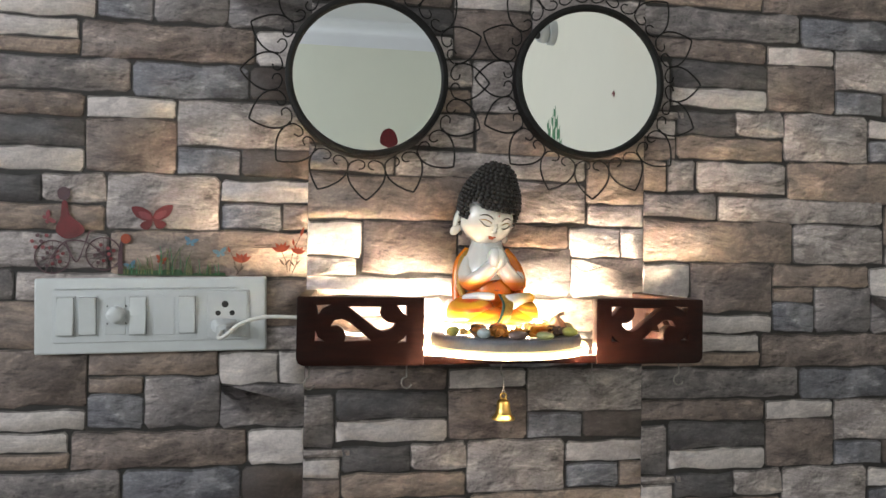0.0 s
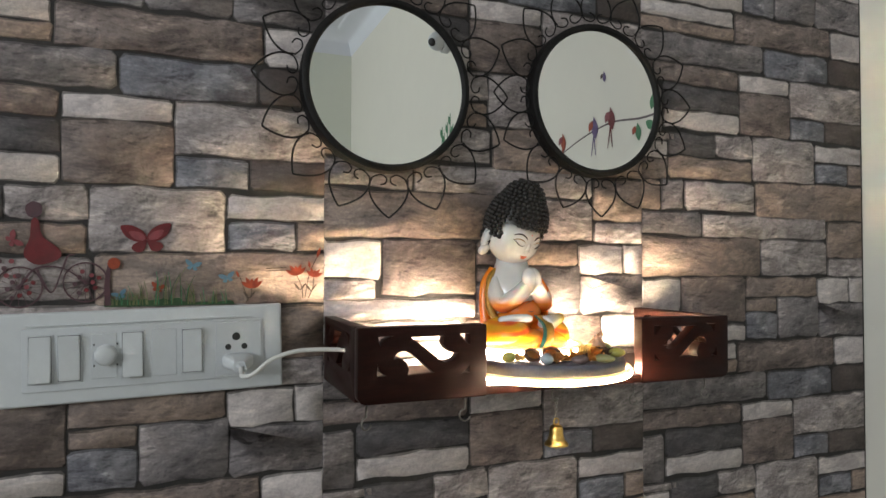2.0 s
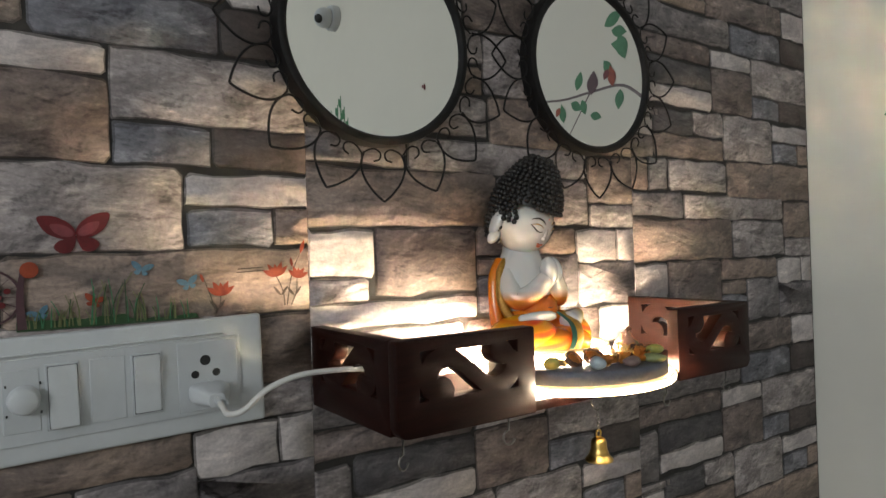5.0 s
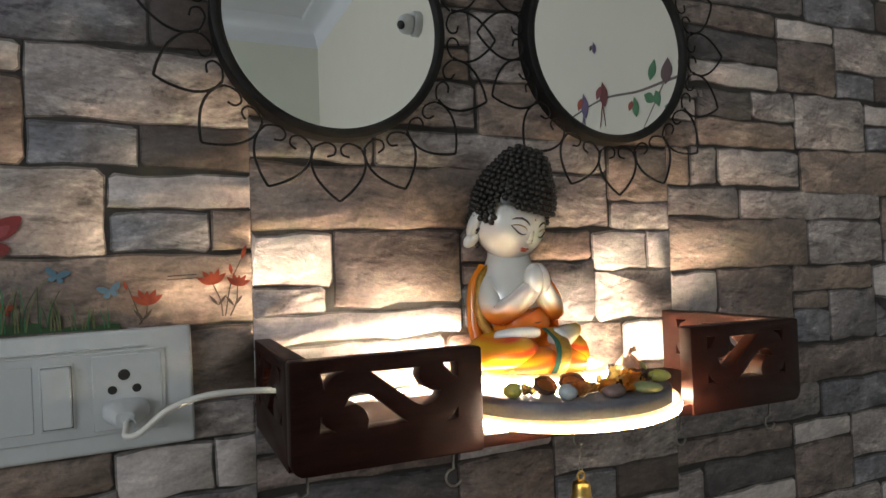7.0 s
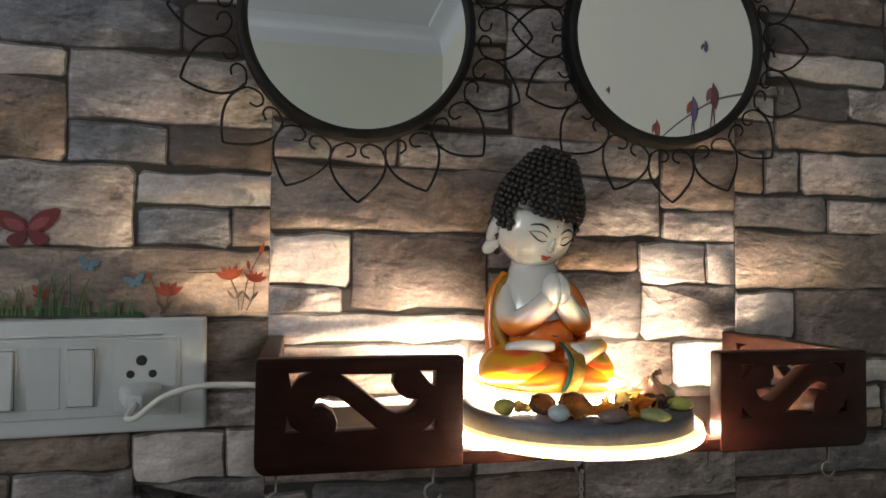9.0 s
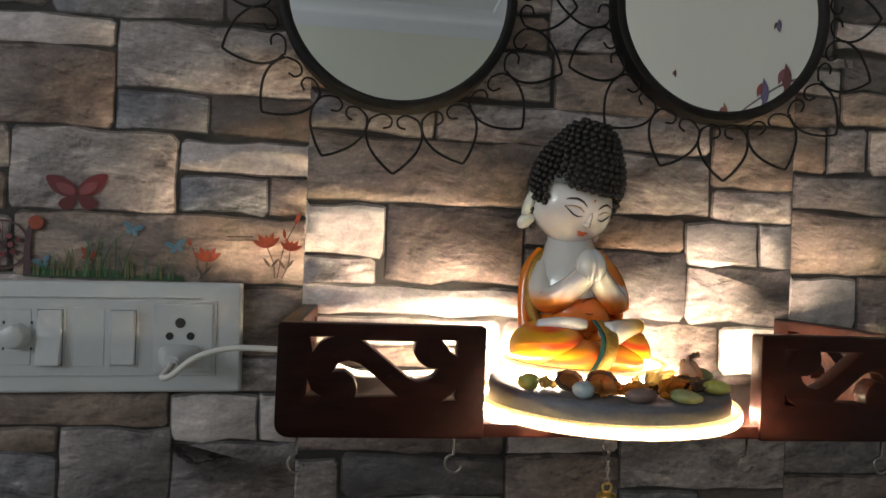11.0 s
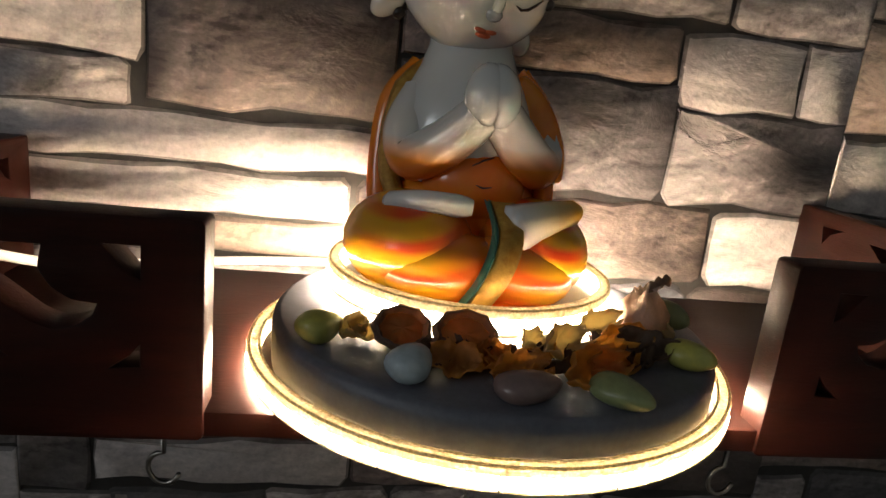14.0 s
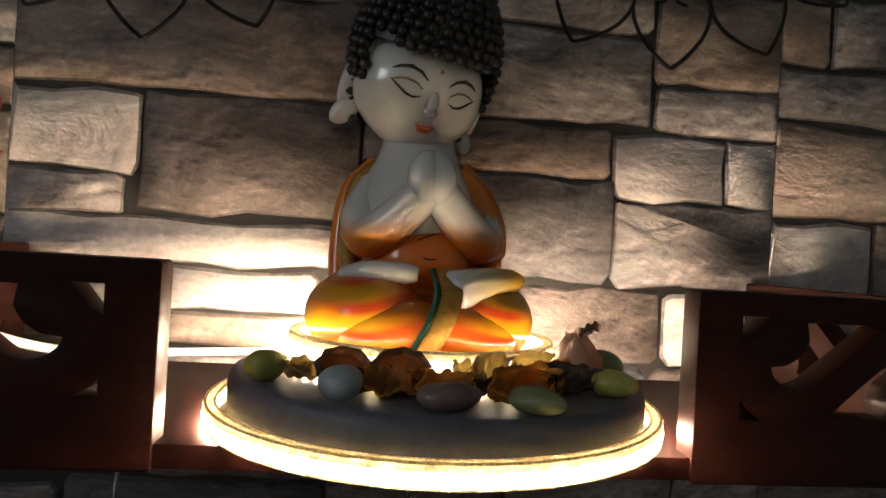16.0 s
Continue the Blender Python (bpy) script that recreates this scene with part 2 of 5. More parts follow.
def curve_pts(ctrl, steps=8):
    """Catmull-Rom through the control points."""
    p = [Vector(c) for c in ctrl]
    p = [2 * p[0] - p[1]] + p + [2 * p[-1] - p[-2]]
    out = []
    for i in range(1, len(p) - 2):
        for k in range(steps):
            t = k / steps
            out.append(0.5 * (2 * p[i] + (p[i + 1] - p[i - 1]) * t + (2 * p[i - 1] - 5 * p[i] + 4 * p[i + 1] - p[i + 2]) * t * t + (3 * p[i] - 3 * p[i + 1] + p[i + 2] - p[i - 1]) * t ** 3))
    return out + [p[-2]]


def lathe(bm, profile, sides=48, index=0, centre=(0, 0, 0), closed=False):
    """Turns (radius, z) pairs round the z axis."""
    c = Vector(centre)
    rings = []
    for r, z in profile:
        if r < 1e-6:
            rings.append([bm.verts.new(c + Vector((0, 0, z)))])
        else:
            rings.append([bm.verts.new(c + Vector((r * math.cos(2 * math.pi * k / sides), r * math.sin(2 * math.pi * k / sides), z))) for k in range(sides)])
    for a, b in list(zip(rings, rings[1:])) + ([(rings[-1], rings[0])] if closed else []):
        for k in range(sides):
            q = [a[k % len(a)], a[(k + 1) % len(a)], b[(k + 1) % len(b)], b[k % len(b)]]
            q = list(dict.fromkeys(q))
            if len(q) > 2:
                bm.faces.new(q).material_index = index
    return bm


def blob(bm, centre, size, index=0, turn=(0, 0, 0), sub=3, shape=None):
    """An ellipsoid, reshaped point by point where shape is given (unit sphere in, unit sphere out)."""
    r = bmesh.ops.create_icosphere(bm, subdivisions=sub, radius=1)
    rot = Euler([radians(a) for a in turn]).to_matrix()
    for v in r["verts"]:
        q = shape(v.co.copy()) if shape else v.co
        v.co = Vector(centre) + rot @ Vector((q.x * size[0], q.y * size[1], q.z * size[2]))
    for f in {f for v in r["verts"] for f in v.link_faces}:
        f.material_index = index
    return r["verts"]


def sheet(name, outlines, depth, bevel=0.0):
    """A flat plate in x, z with holes, its front towards -y: outlines are closed loops of (x, z); depth is its thickness."""
    cu = bpy.data.curves.new(name, "CURVE")
    cu.dimensions, cu.fill_mode = "2D", "BOTH"
    cu.extrude, cu.bevel_depth, cu.bevel_resolution = max(depth / 2 - bevel, 1e-5), bevel, 1
    if bevel:
        cu.offset = -bevel
    for loop in outlines:
        s = cu.splines.new("POLY")
        s.points.add(len(loop) - 1)
        for q, (x, z) in zip(s.points, loop):
            q.co = (x, z, 0, 1)
        s.use_cyclic_u = True
    ob = new(name, cu)
    me = bpy.data.meshes.new_from_object(ob)
    bpy.data.objects.remove(ob)
    bpy.data.curves.remove(cu)
    me.materials.clear()
    me.transform(Matrix(((1, 0, 0, 0), (0, 0, -1, 0), (0, 1, 0, 0), (0, 0, 0, 1))))
    bm = bmesh.new()
    bm.from_mesh(me)
    bmesh.ops.remove_doubles(bm, verts=bm.verts, dist=1e-6)
    bm.to_mesh(me)
    bm.free()
    smooth(me, 35)
    return me


def rounded(x0, x1, z0, z1, r, steps=5):
    out = []
    for cx, cz, a in ((x1 - r, z1 - r, 0), (x0 + r, z1 - r, 90), (x0 + r, z0 + r, 180), (x1 - r, z0 + r, 270)):
        out += [(cx + r * math.cos(radians(a + 90 * k / steps)), cz + r * math.sin(radians(a + 90 * k / steps))) for k in range(steps + 1)]
    return out


def spline(loop, steps=5):
    """A closed smooth loop through (x, z) pairs."""
    n, out = len(loop), []
    for i in range(n):
        a, b, c, d = (Vector((*loop[(i + k) % n], 0)) for k in (-1, 0, 1, 2))
        for k in range(steps):
            t = k / steps
            q = 0.5 * (2 * b + (c - a) * t + (2 * a - 5 * b + 4 * c - d) * t * t + (3 * b - 3 * c + d - a) * t ** 3)
            out.append((q.x, q.y))
    return out


# ---- structure ----
PLAIN = pose(0, 0, 0)
wall_stone = thing("wall_north", "wall papered with grey and tan split-stone print", "wall", kind="structure",
                   data=mesh_of("wall_north", boxed(FAR, SIDE, 0.0, 0.12, 0, CEIL), JOINT))
thing("wall_east", "plain cream painted side wall", "wall", kind="structure", data=mesh_of("wall_east", boxed(SIDE, SIDE + 0.12, BACK - 0.12, 0.12, 0, CEIL), CREAM))
thing("wall_south", "pale green painted back wall", "wall", kind="structure", data=mesh_of("wall_south", boxed(FAR, SIDE, BACK - 0.12, BACK, 0, CEIL), GREEN))
bm = bmesh.new()
WY0, WY1, WZ0, WZ1 = -2.95, -1.35, 1.75, 2.75
for y0, y1, z0, z1 in ((BACK - 0.12, WY0, 0, CEIL), (WY1, 0.12, 0, CEIL), (WY0, WY1, 0, WZ0), (WY0, WY1, WZ1, CEIL)):
    box(bm, FAR - 0.12, FAR, y0, y1, z0, z1)
thing("wall_west", "cream painted wall with a window opening", "wall", kind="structure", data=mesh_of("wall_west", bm, CREAM))
thing("floor", "dark brown tiled floor", "floor", kind="structure", data=mesh_of("floor", boxed(FAR - 0.12, SIDE + 0.12, BACK - 0.12, 0.12, -0.1, 0), FLOOR))
thing("ceiling", "white painted ceiling", "ceiling", kind="structure", data=mesh_of("ceiling", boxed(FAR - 0.12, SIDE + 0.12, BACK - 0.12, 0.12, CEIL, CEIL + 0.1), CEILING))
# cove between walls and ceiling, mitred at the corner
bm = bmesh.new()
cove = [(0.0, 2.76)] + [(0.012 + 0.10 * (1 - math.cos(a)), 2.78 + 0.10 * math.sin(a)) for a in (radians(k * 15) for k in range(7))] + [(0.125, CEIL)]
rows = []
for d, z in cove:
    rows.append([bm.verts.new(p) for p in ((FAR, BACK + d, z), (SIDE - d, BACK + d, z), (SIDE - d, 0.0, z))])
for a, b in zip(rows, rows[1:]):
    for k in range(2):
        bm.faces.new((a[k], a[k + 1], b[k + 1], b[k]))
thing("trim", "white plaster cove below the ceiling", "cornice", kind="structure", data=mesh_of("trim", bm, CEILING, angle=60))


# ---- shelf ----
SX0, SX1, SY, SZ0, SZF, SZ1 = 0.0, 0.449, -0.157, 1.225, 1.2345, 1.297


def scroll_holes(x0, w, z1, h, flip=False):
    """The cut-outs of one scrolled panel: four corner notches and two swooshes, as fractions of width and height."""
    notch = [[(0.151, 0.126), (0.255, 0.117), (0.195, 0.17), (0.164, 0.252)], [(0.146, 0.50), (0.140, 0.64), (0.21, 0.64), (0.165, 0.585)],
             [(0.782, 0.126), (0.86, 0.126), (0.86, 0.266), (0.832, 0.24)], [(0.857, 0.56), (0.857, 0.654), (0.795, 0.662), (0.835, 0.61)]]
    up = [(0.399, 0.145), (0.655, 0.145), (0.644, 0.243), (0.672, 0.325), (0.715, 0.374), (0.766, 0.383), (0.757, 0.43), (0.722, 0.480), (0.668, 0.5), (0.622, 0.467), (0.565, 0.383), (0.480, 0.262)]
    low = [(0.264, 0.425), (0.288, 0.345), (0.340, 0.322), (0.39, 0.35), (0.453, 0.44), (0.574, 0.63), (0.373, 0.64), (0.382, 0.56), (0.36, 0.467), (0.315, 0.41)]

    def ease(loop, keep):
        out, n = [], len(loop)
        for i, p in enumerate(loop):
            a, b = Vector(loop[i - 1]), Vector(loop[(i + 1) % n])
            p = Vector(p)
            out += [tuple(p)] if i in keep else [tuple(p.lerp(a, 0.28)), tuple(p * 0.9 + a * 0.05 + b * 0.05), tuple(p.lerp(b, 0.28))]
        return out

    loops = notch + [ease(up, (0, 1, 5)), ease(low, (0, 5, 6))]
    return [[(x0 + w * ((1 - p) if flip else p), z1 - h * q) for p, q in loop] for loop in loops]


shelf = thing("wall_shelf", "dark reddish-brown wooden wall shelf with scroll-cut panels", "shelf")
T = 0.013
part("floor_board", boxed(SX0 + 0.004, SX1 - 0.004, SY + 0.0015, -0.001, SZ0 + 0.0008, SZF, bevel=0.001), WOOD, shelf)


def panel(name, x0, x1, corner):
    out = rounded(x0, x1, SZ0, SZ1, 0.0022)
    big = 0.009
    if corner == "left":
        out = [p for p in out if not (p[0] < x0 + 0.003 and p[1] < SZ0 + 0.003)]
        arc = [(x0 + big - big * math.cos(radians(a)), SZ0 + big - big * math.sin(radians(a))) for a in range(0, 91, 18)]
    else:
        out = [p for p in out if not (p[0] > x1 - 0.003 and p[1] < SZ0 + 0.003)]
        arc = [(x1 - big + big * math.sin(radians(a)), SZ0 + big - big * math.cos(radians(a))) for a in range(0, 91, 18)]
    out = sorted(out + arc, key=lambda p: math.atan2(p[1] - (SZ0 + SZ1) / 2, p[0] - (x0 + x1) / 2))
    me = sheet(name, [out] + scroll_holes(x0, x1 - x0, SZ1, SZ1 - SZ0, corner == "right"), T, 0.0008)
    part(name, me, WOOD, shelf, m=pose(0, SY + T / 2, 0))


panel("front_panel", SX0, 0.1325, "left")
panel("front_panel", 0.3235, SX1, "right")
for x, flip in ((SX0 + T / 2 + 0.0006, False), (SX1 - T / 2 - 0.0006, True)):
    depth = -SY - T - 0.001
    me = sheet("side_panel", [rounded(0, depth, SZ0, SZ1, 0.002)] + scroll_holes(0, depth, SZ1, SZ1 - SZ0, flip), T, 0.0008)
    part("side_panel", me, WOOD, shelf, m=Matrix.Translation((x, SY + T + 0.0005, 0)) @ pose(0, 0, 0, 0, 0, 90))


def cup_hook(x, y, turn, drop=0.027):
    hook = thing("cup_hook", "small steel cup hook screwed under the wooden shelf", "hook", pose(x, y, SZ0, 0, 0, turn), "hooks under the shelf")
    bm = bmesh.new()
    lathe(bm, [(0, 0.0002), (0.0034, 0.0002), (0.0034, -0.0008), (0.0014, -0.0016), (0.001, -0.0016)], 14)
    part("collar", bm, STEEL, hook)
    pts = [(0, 0, 0.0), (0, 0, -drop + 0.012)] + [(0.0056 * math.sin(radians(a)), 0, -drop + 0.006 + 0.006 * math.cos(radians(a))) for a in range(25, 261, 23)]
    part("bent_wire", tube(bmesh.new(), pts, 0.0009, 8), STEEL, hook, angle=180)
    return hook


for hx, turn in ((0.013, 200), (0.116, 170), (0.325, 185), (0.429, 178)):
    cup_hook(hx, -0.140, turn)
cup_hook(0.222, -0.140, 95, 0.015)

bell = thing("hanging_bell", "small golden brass bell hanging on a short chain", "bell", pose(0.2235, -0.140, 1.163))
bm = bmesh.new()
lathe(bm, [(0, 0.0275), (0.003, 0.0272), (0.0062, 0.025), (0.0072, 0.0215), (0.0074, 0.016), (0.0082, 0.0112), (0.0090, 0.0095), (0.0088, 0.0088), (0.0098, 0.0062), (0.0122, 0.0030), (0.0130, 0.0012), (0.0128, 0.0), (0.0115, 0.0004), (0.0085, 0.006), (0.0060, 0.018), (0.0, 0.024)], 40)
for v in bm.verts:
    v.co.z *= 0.80
part("dome", bm, BRASS, bell, angle=55)
part("loop", tube(bmesh.new(), [(0.0032 * math.cos(a), 0, 0.0250 + 0.0034 * math.sin(a)) for a in (2 * math.pi * k / 16 for k in range(16))], 0.0009, 7, closed=True), BRASS, bell, angle=180)
bm = bmesh.new()
tube(bm, [(0, 0, 0.018), (0, 0, 0.001)], 0.0006, 6)
blob(bm, (0, 0, -0.001), (0.003, 0.003, 0.0034), sub=2)
part("clapper", bm, BRASS, bell)
for i in range(6):
    z = 0.0296 + 0.0037 * i
    ring = [((0.0013 * math.cos(a)) * (i % 2 == 0), (0.0013 * math.cos(a)) * (i % 2), z + 0.0026 * math.sin(a)) for a in (2 * math.pi * k / 12 for k in range(12))]
    part("chain_link", tube(bmesh.new(), ring, 0.0005, 6, closed=True), STEEL, bell, angle=180)

# ---- lit round stand on the shelf ----
DC = (0.2335, -0.1040)
stand = thing("round_stand", "round black stand on the shelf", "stand", pose(DC[0], DC[1], SZF))
bm = bmesh.new()
lathe(bm, [(0, 0.0), (0.0848, 0.0), (0.0862, 0.0015), (0.0866, 0.0150), (0.0860, 0.0182), (0.0846, 0.0198), (0.0832, 0.0202), (0, 0.0202)], 96)
part("disc", bm, SLATE, stand)
TOP = SZF + 0.0202


def led_strip(name, label, centre, z, radius, height, lit, lean=0.0, seams=(), tape=0.95):
    """A soft strip set on edge: lit lower band, clear golden top, thin golden edges, dark cuts across it."""
    strip = thing(name, label, "light strip", pose(*centre, z, 0, lean, 0), "light strips")
    n, spots = 6 * round(radius * 700), round(radius * 700)
    prof = [(-0.0022, 0.05), (0.0002, 0.05), (0.0010, 0.18), (0.0014, 0.38), (0.0011, 0.58), (0.0003, 0.70), (-0.0022, 0.70)]
    bm = bmesh.new()
    rings = []
    for k in range(n):
        a = 2 * math.pi * k / n
        full = 0.97 + 0.03 * math.cos(a * spots)
        rings.append([bm.verts.new(((radius + dr) * math.cos(a), (radius + dr) * math.sin(a), height * (0.38 + (q - 0.38) * full))) for dr, q in prof])
    for k in range(n):
        a, b = rings[k], rings[(k + 1) % n]
        for j in range(7):
            bm.faces.new((a[j], b[j], b[(j + 1) % 7], a[(j + 1) % 7]))
    part("lit_core", bm, lit, strip, "glowing warm white core", angle=60)
    for name_, dr, rz in (("bottom_edge", 0.0010, 0.0002), ("top_edge", 0.0004, height), ("inner_edge", -0.0034, height - 0.0002)):
        bm = bmesh.new()
        tube(bm, [((radius + dr) * math.cos(a), (radius + dr) * math.sin(a), rz + 0.0003) for a in (2 * math.pi * k / 128 for k in range(128))], 0.00055, 6, closed=True)
        part(name_, bm, CASE, strip, "clear golden casing", angle=180)
    bm = bmesh.new()
    lathe(bm, [(radius - 0.0038, 0.0006), (radius - 0.0031, 0.0006), (radius - 0.0031, height * tape), (radius - 0.0038, height * tape)], 96, closed=True)
    part("backing", bm, CASE, strip, "golden backing tape")
    # the clear top, pinched a little at each diode
    bm = bmesh.new()
    lip = [(-0.0030, height - 0.0003), (0.0000, height - 0.0005), (0.0004, height * 0.73), (0.0012, height * 0.71), (0.0013, height * 0.86), (0.0006, height + 0.0002), (-0.0030, height + 0.0004)]
    rings = []
    for k in range(n):
        a = 2 * math.pi * k / n
        full = 0.00018 * math.cos(a * spots)
        rings.append([bm.verts.new(((radius + dr + full) * math.cos(a), (radius + dr + full) * math.sin(a), q + full * 0.5)) for dr, q in lip])
    for k in range(n):
        a, b = rings[k], rings[(k + 1) % n]
        for j in range(7):
            bm.faces.new((a[j], b[j], b[(j + 1) % 7], a[(j + 1) % 7]))
    part("top_lip", bm, CASE, strip, "glinting golden lip", angle=60)
    for deg in seams:
        bm = boxed(radius - 0.0010, radius + 0.0019, -0.00022, 0.00022, height * 0.06, height * 0.70)
        part("cut_line", bm, GAP, strip, "thin grey cut across the strip", pose(0, 0, 0, 0, 0, deg))
    return strip


led_strip("light_strip", "warm white light strip round the black stand", (0.2330, -0.1015), SZF + 0.0008, 0.0940, 0.0076, LIT, -0.7, (241, 262, 283))
RC = (0.2290, -0.0665)
led_strip("light_strip", "warm white light strip round the seated statue", RC, TOP + 0.0002, 0.0624, 0.0098, LIT_UPPER, 0.0, (318,), 0.68)

# ---- statue: one mesh, coloured by zone ----
SKIN = varied("glazed_white_resin", (0.76, 0.74, 0.70), (0.73, 0.71, 0.67), 30, 0.16, relief=0.0, coat=0.8, fleck=0.985)
ROBE = varied("orange_glaze", (0.88, 0.19, 0.014), (0.90, 0.31, 0.02), 22, 0.2, relief=0.0, coat=0.5, fleck=0.95)
for m_ in (SKIN, ROBE):
    b_ = m_.node_tree.nodes["Principled BSDF"]
    b_.inputs["Subsurface Weight"].default_value = 0.3 if m_ is SKIN else 0.2
    b_.inputs["Subsurface Radius"].default_value = (0.013, 0.009, 0.0065) if m_ is SKIN else (0.022, 0.008, 0.003)
    b_.inputs["Subsurface Scale"].default_value = 1.0
HAIR = varied("black_curl_paint", (0.012, 0.011, 0.010), (0.024, 0.020, 0.017), 90, 0.4, relief=0.1)
GILT = varied("gold_band_paint", (0.55, 0.33, 0.06), (0.40, 0.20, 0.03), 260, 0.3, 0.4, 0.6, 0.0006)
TEAL = material("dark_green_line", (0.012, 0.07, 0.055), 0.35)
INK = material("brown_ink_line", (0.035, 0.018, 0.01), 0.5)
CORAL = material("coral_paint", (0.75, 0.17, 0.07), 0.35)
LAP = material("yellow_orange_glaze", (0.85, 0.45, 0.03), 0.2, coat=0.5)
LAP.node_tree.nodes["Principled BSDF"].inputs["Subsurface Weight"].default_value = 0.2
LAP.node_tree.nodes["Principled BSDF"].inputs["Subsurface Radius"].default_value = (0.010, 0.004, 0.0012)
LAP.node_tree.nodes["Principled BSDF"].inputs["Subsurface Scale"].default_value = 1.0
tc = LAP.node_tree.nodes.new("ShaderNodeTexCoord")
sx = LAP.node_tree.nodes.new("ShaderNodeSeparateXYZ")
link(LAP, tc.outputs["Object"], sx.inputs[0])
ab = LAP.node_tree.nodes.new("ShaderNodeMath")
ab.operation = "ABSOLUTE"
link(LAP, sx.outputs[0], ab.inputs[0])
cx = LAP.node_tree.nodes.new("ShaderNodeCombineXYZ")
link(LAP, ab.outputs[0], cx.inputs[0])
link(LAP, sx.outputs[2], cx.inputs[2])
mp = LAP.node_tree.nodes.new("ShaderNodeMapping")
mp.inputs["Location"].default_value, mp.inputs["Scale"].default_value = (-0.026, 0.0, -0.052), (0.62, 1.0, 1.0)
link(LAP, cx.outputs[0], mp.inputs[0])
wave = node(LAP, "ShaderNodeTexWave", Scale=27.0, Distortion=0.5, Detail=1.0)
wave.wave_type, wave.rings_direction = "RINGS", "SPHERICAL"
link(LAP, mp.outputs[0], wave.inputs["Vector"])
band = ramp(LAP, wave.outputs["Fac"], [(0.34, (0.78, 0.38, 0.010)), (0.66, (0.80, 0.24, 0.010)), (0.93, (0.72, 0.075, 0.010))])
# the folds run out on the knees and close up to orange by the sash
knee = node(LAP, "ShaderNodeMapRange")
for k, v in ((1, 0.036), (2, 0.056)):
    knee.inputs[k].default_value = v
link(LAP, ab.outputs[0], knee.inputs[0])
inner = node(LAP, "ShaderNodeMapRange")
for k, v in ((1, 0.028), (2, 0.008), (4, 0.85)):
    inner.inputs[k].default_value = v
link(LAP, ab.outputs[0], inner.inputs[0])
folds = blend(LAP, knee.outputs[0], band, (0.74, 0.36, 0.012))
base(LAP, blend(LAP, inner.outputs[0], folds, (0.78, 0.16, 0.015)))
SOLE = material("white_to_yellow_glaze", (0.8, 0.6, 0.3), 0.22, coat=0.5)
tc = SOLE.node_tree.nodes.new("ShaderNodeTexCoord")
sp = SOLE.node_tree.nodes.new("ShaderNodeSeparateXYZ")
link(SOLE, tc.outputs["Object"], sp.inputs[0])
mr = node(SOLE, "ShaderNodeMapRange")
for k, v in ((1, 0.012), (2, 0.046)):
    mr.inputs[k].default_value = v
link(SOLE, sp.outputs[0], mr.inputs[0])
base(SOLE, ramp(SOLE, mr.outputs[0], [(0.0, (0.74, 0.72, 0.70)), (0.45, (0.80, 0.64, 0.34)), (0.9, (0.84, 0.44, 0.03))]))
FADE = material("white_to_orange_glaze", (0.8, 0.5, 0.2), 0.22, coat=0.5)
tc = FADE.node_tree.nodes.new("ShaderNodeTexCoord")
sp = FADE.node_tree.nodes.new("ShaderNodeSeparateXYZ")
link(FADE, tc.outputs["Object"], sp.inputs[0])
mr = node(FADE, "ShaderNodeMapRange")
for k, v in ((1, 0.047), (2, 0.068)):
    mr.inputs[k].default_value = v
link(FADE, sp.outputs[2], mr.inputs[0])
base(FADE, ramp(FADE, mr.outputs[0], [(0.0, (0.74, 0.14, 0.02)), (0.40, (0.82, 0.29, 0.04)), (0.85, (0.74, 0.70, 0.64))]))

for m_, reach in ((FADE, (0.012, 0.007, 0.004)), (SOLE, (0.012, 0.007, 0.003))):
    b_ = m_.node_tree.nodes["Principled BSDF"]
    b_.inputs["Subsurface Weight"].default_value = 0.15
    b_.inputs["Subsurface Radius"].default_value = reach
    b_.inputs["Subsurface Scale"].default_value = 1.0

bm = bmesh.new()
S_SKIN, S_ROBE, S_HAIR, S_GILT, S_TEAL, S_INK, S_CORAL, S_LAP, S_FADE, S_SOLE = range(10)
# body, leaning back behind the lap
B = 0.019
blob(bm, (0, B + 0.002, 0.048), (0.0345, 0.025, 0.050), S_SKIN)
lathe(bm, [(0.0, 0.030), (0.029, 0.040), (0.0335, 0.056), (0.0345, 0.066), (0.0325, 0.077), (0.0280, 0.087), (0.0228, 0.096), (0.0196, 0.105), (0.0185, 0.116), (0.0, 0.116)], 32, S_SKIN, (-0.003, B + 0.001, 0))
blob(bm, (0, B + 0.008, 0.044), (0.0385, 0.024, 0.054), S_ROBE)
blob(bm, (0.0, B - 0.006, 0.030), (0.0355, 0.028, 0.030), S_ROBE)
blob(bm, (0.0, B - 0.018, 0.045), (0.0245, 0.019, 0.023), S_ROBE)
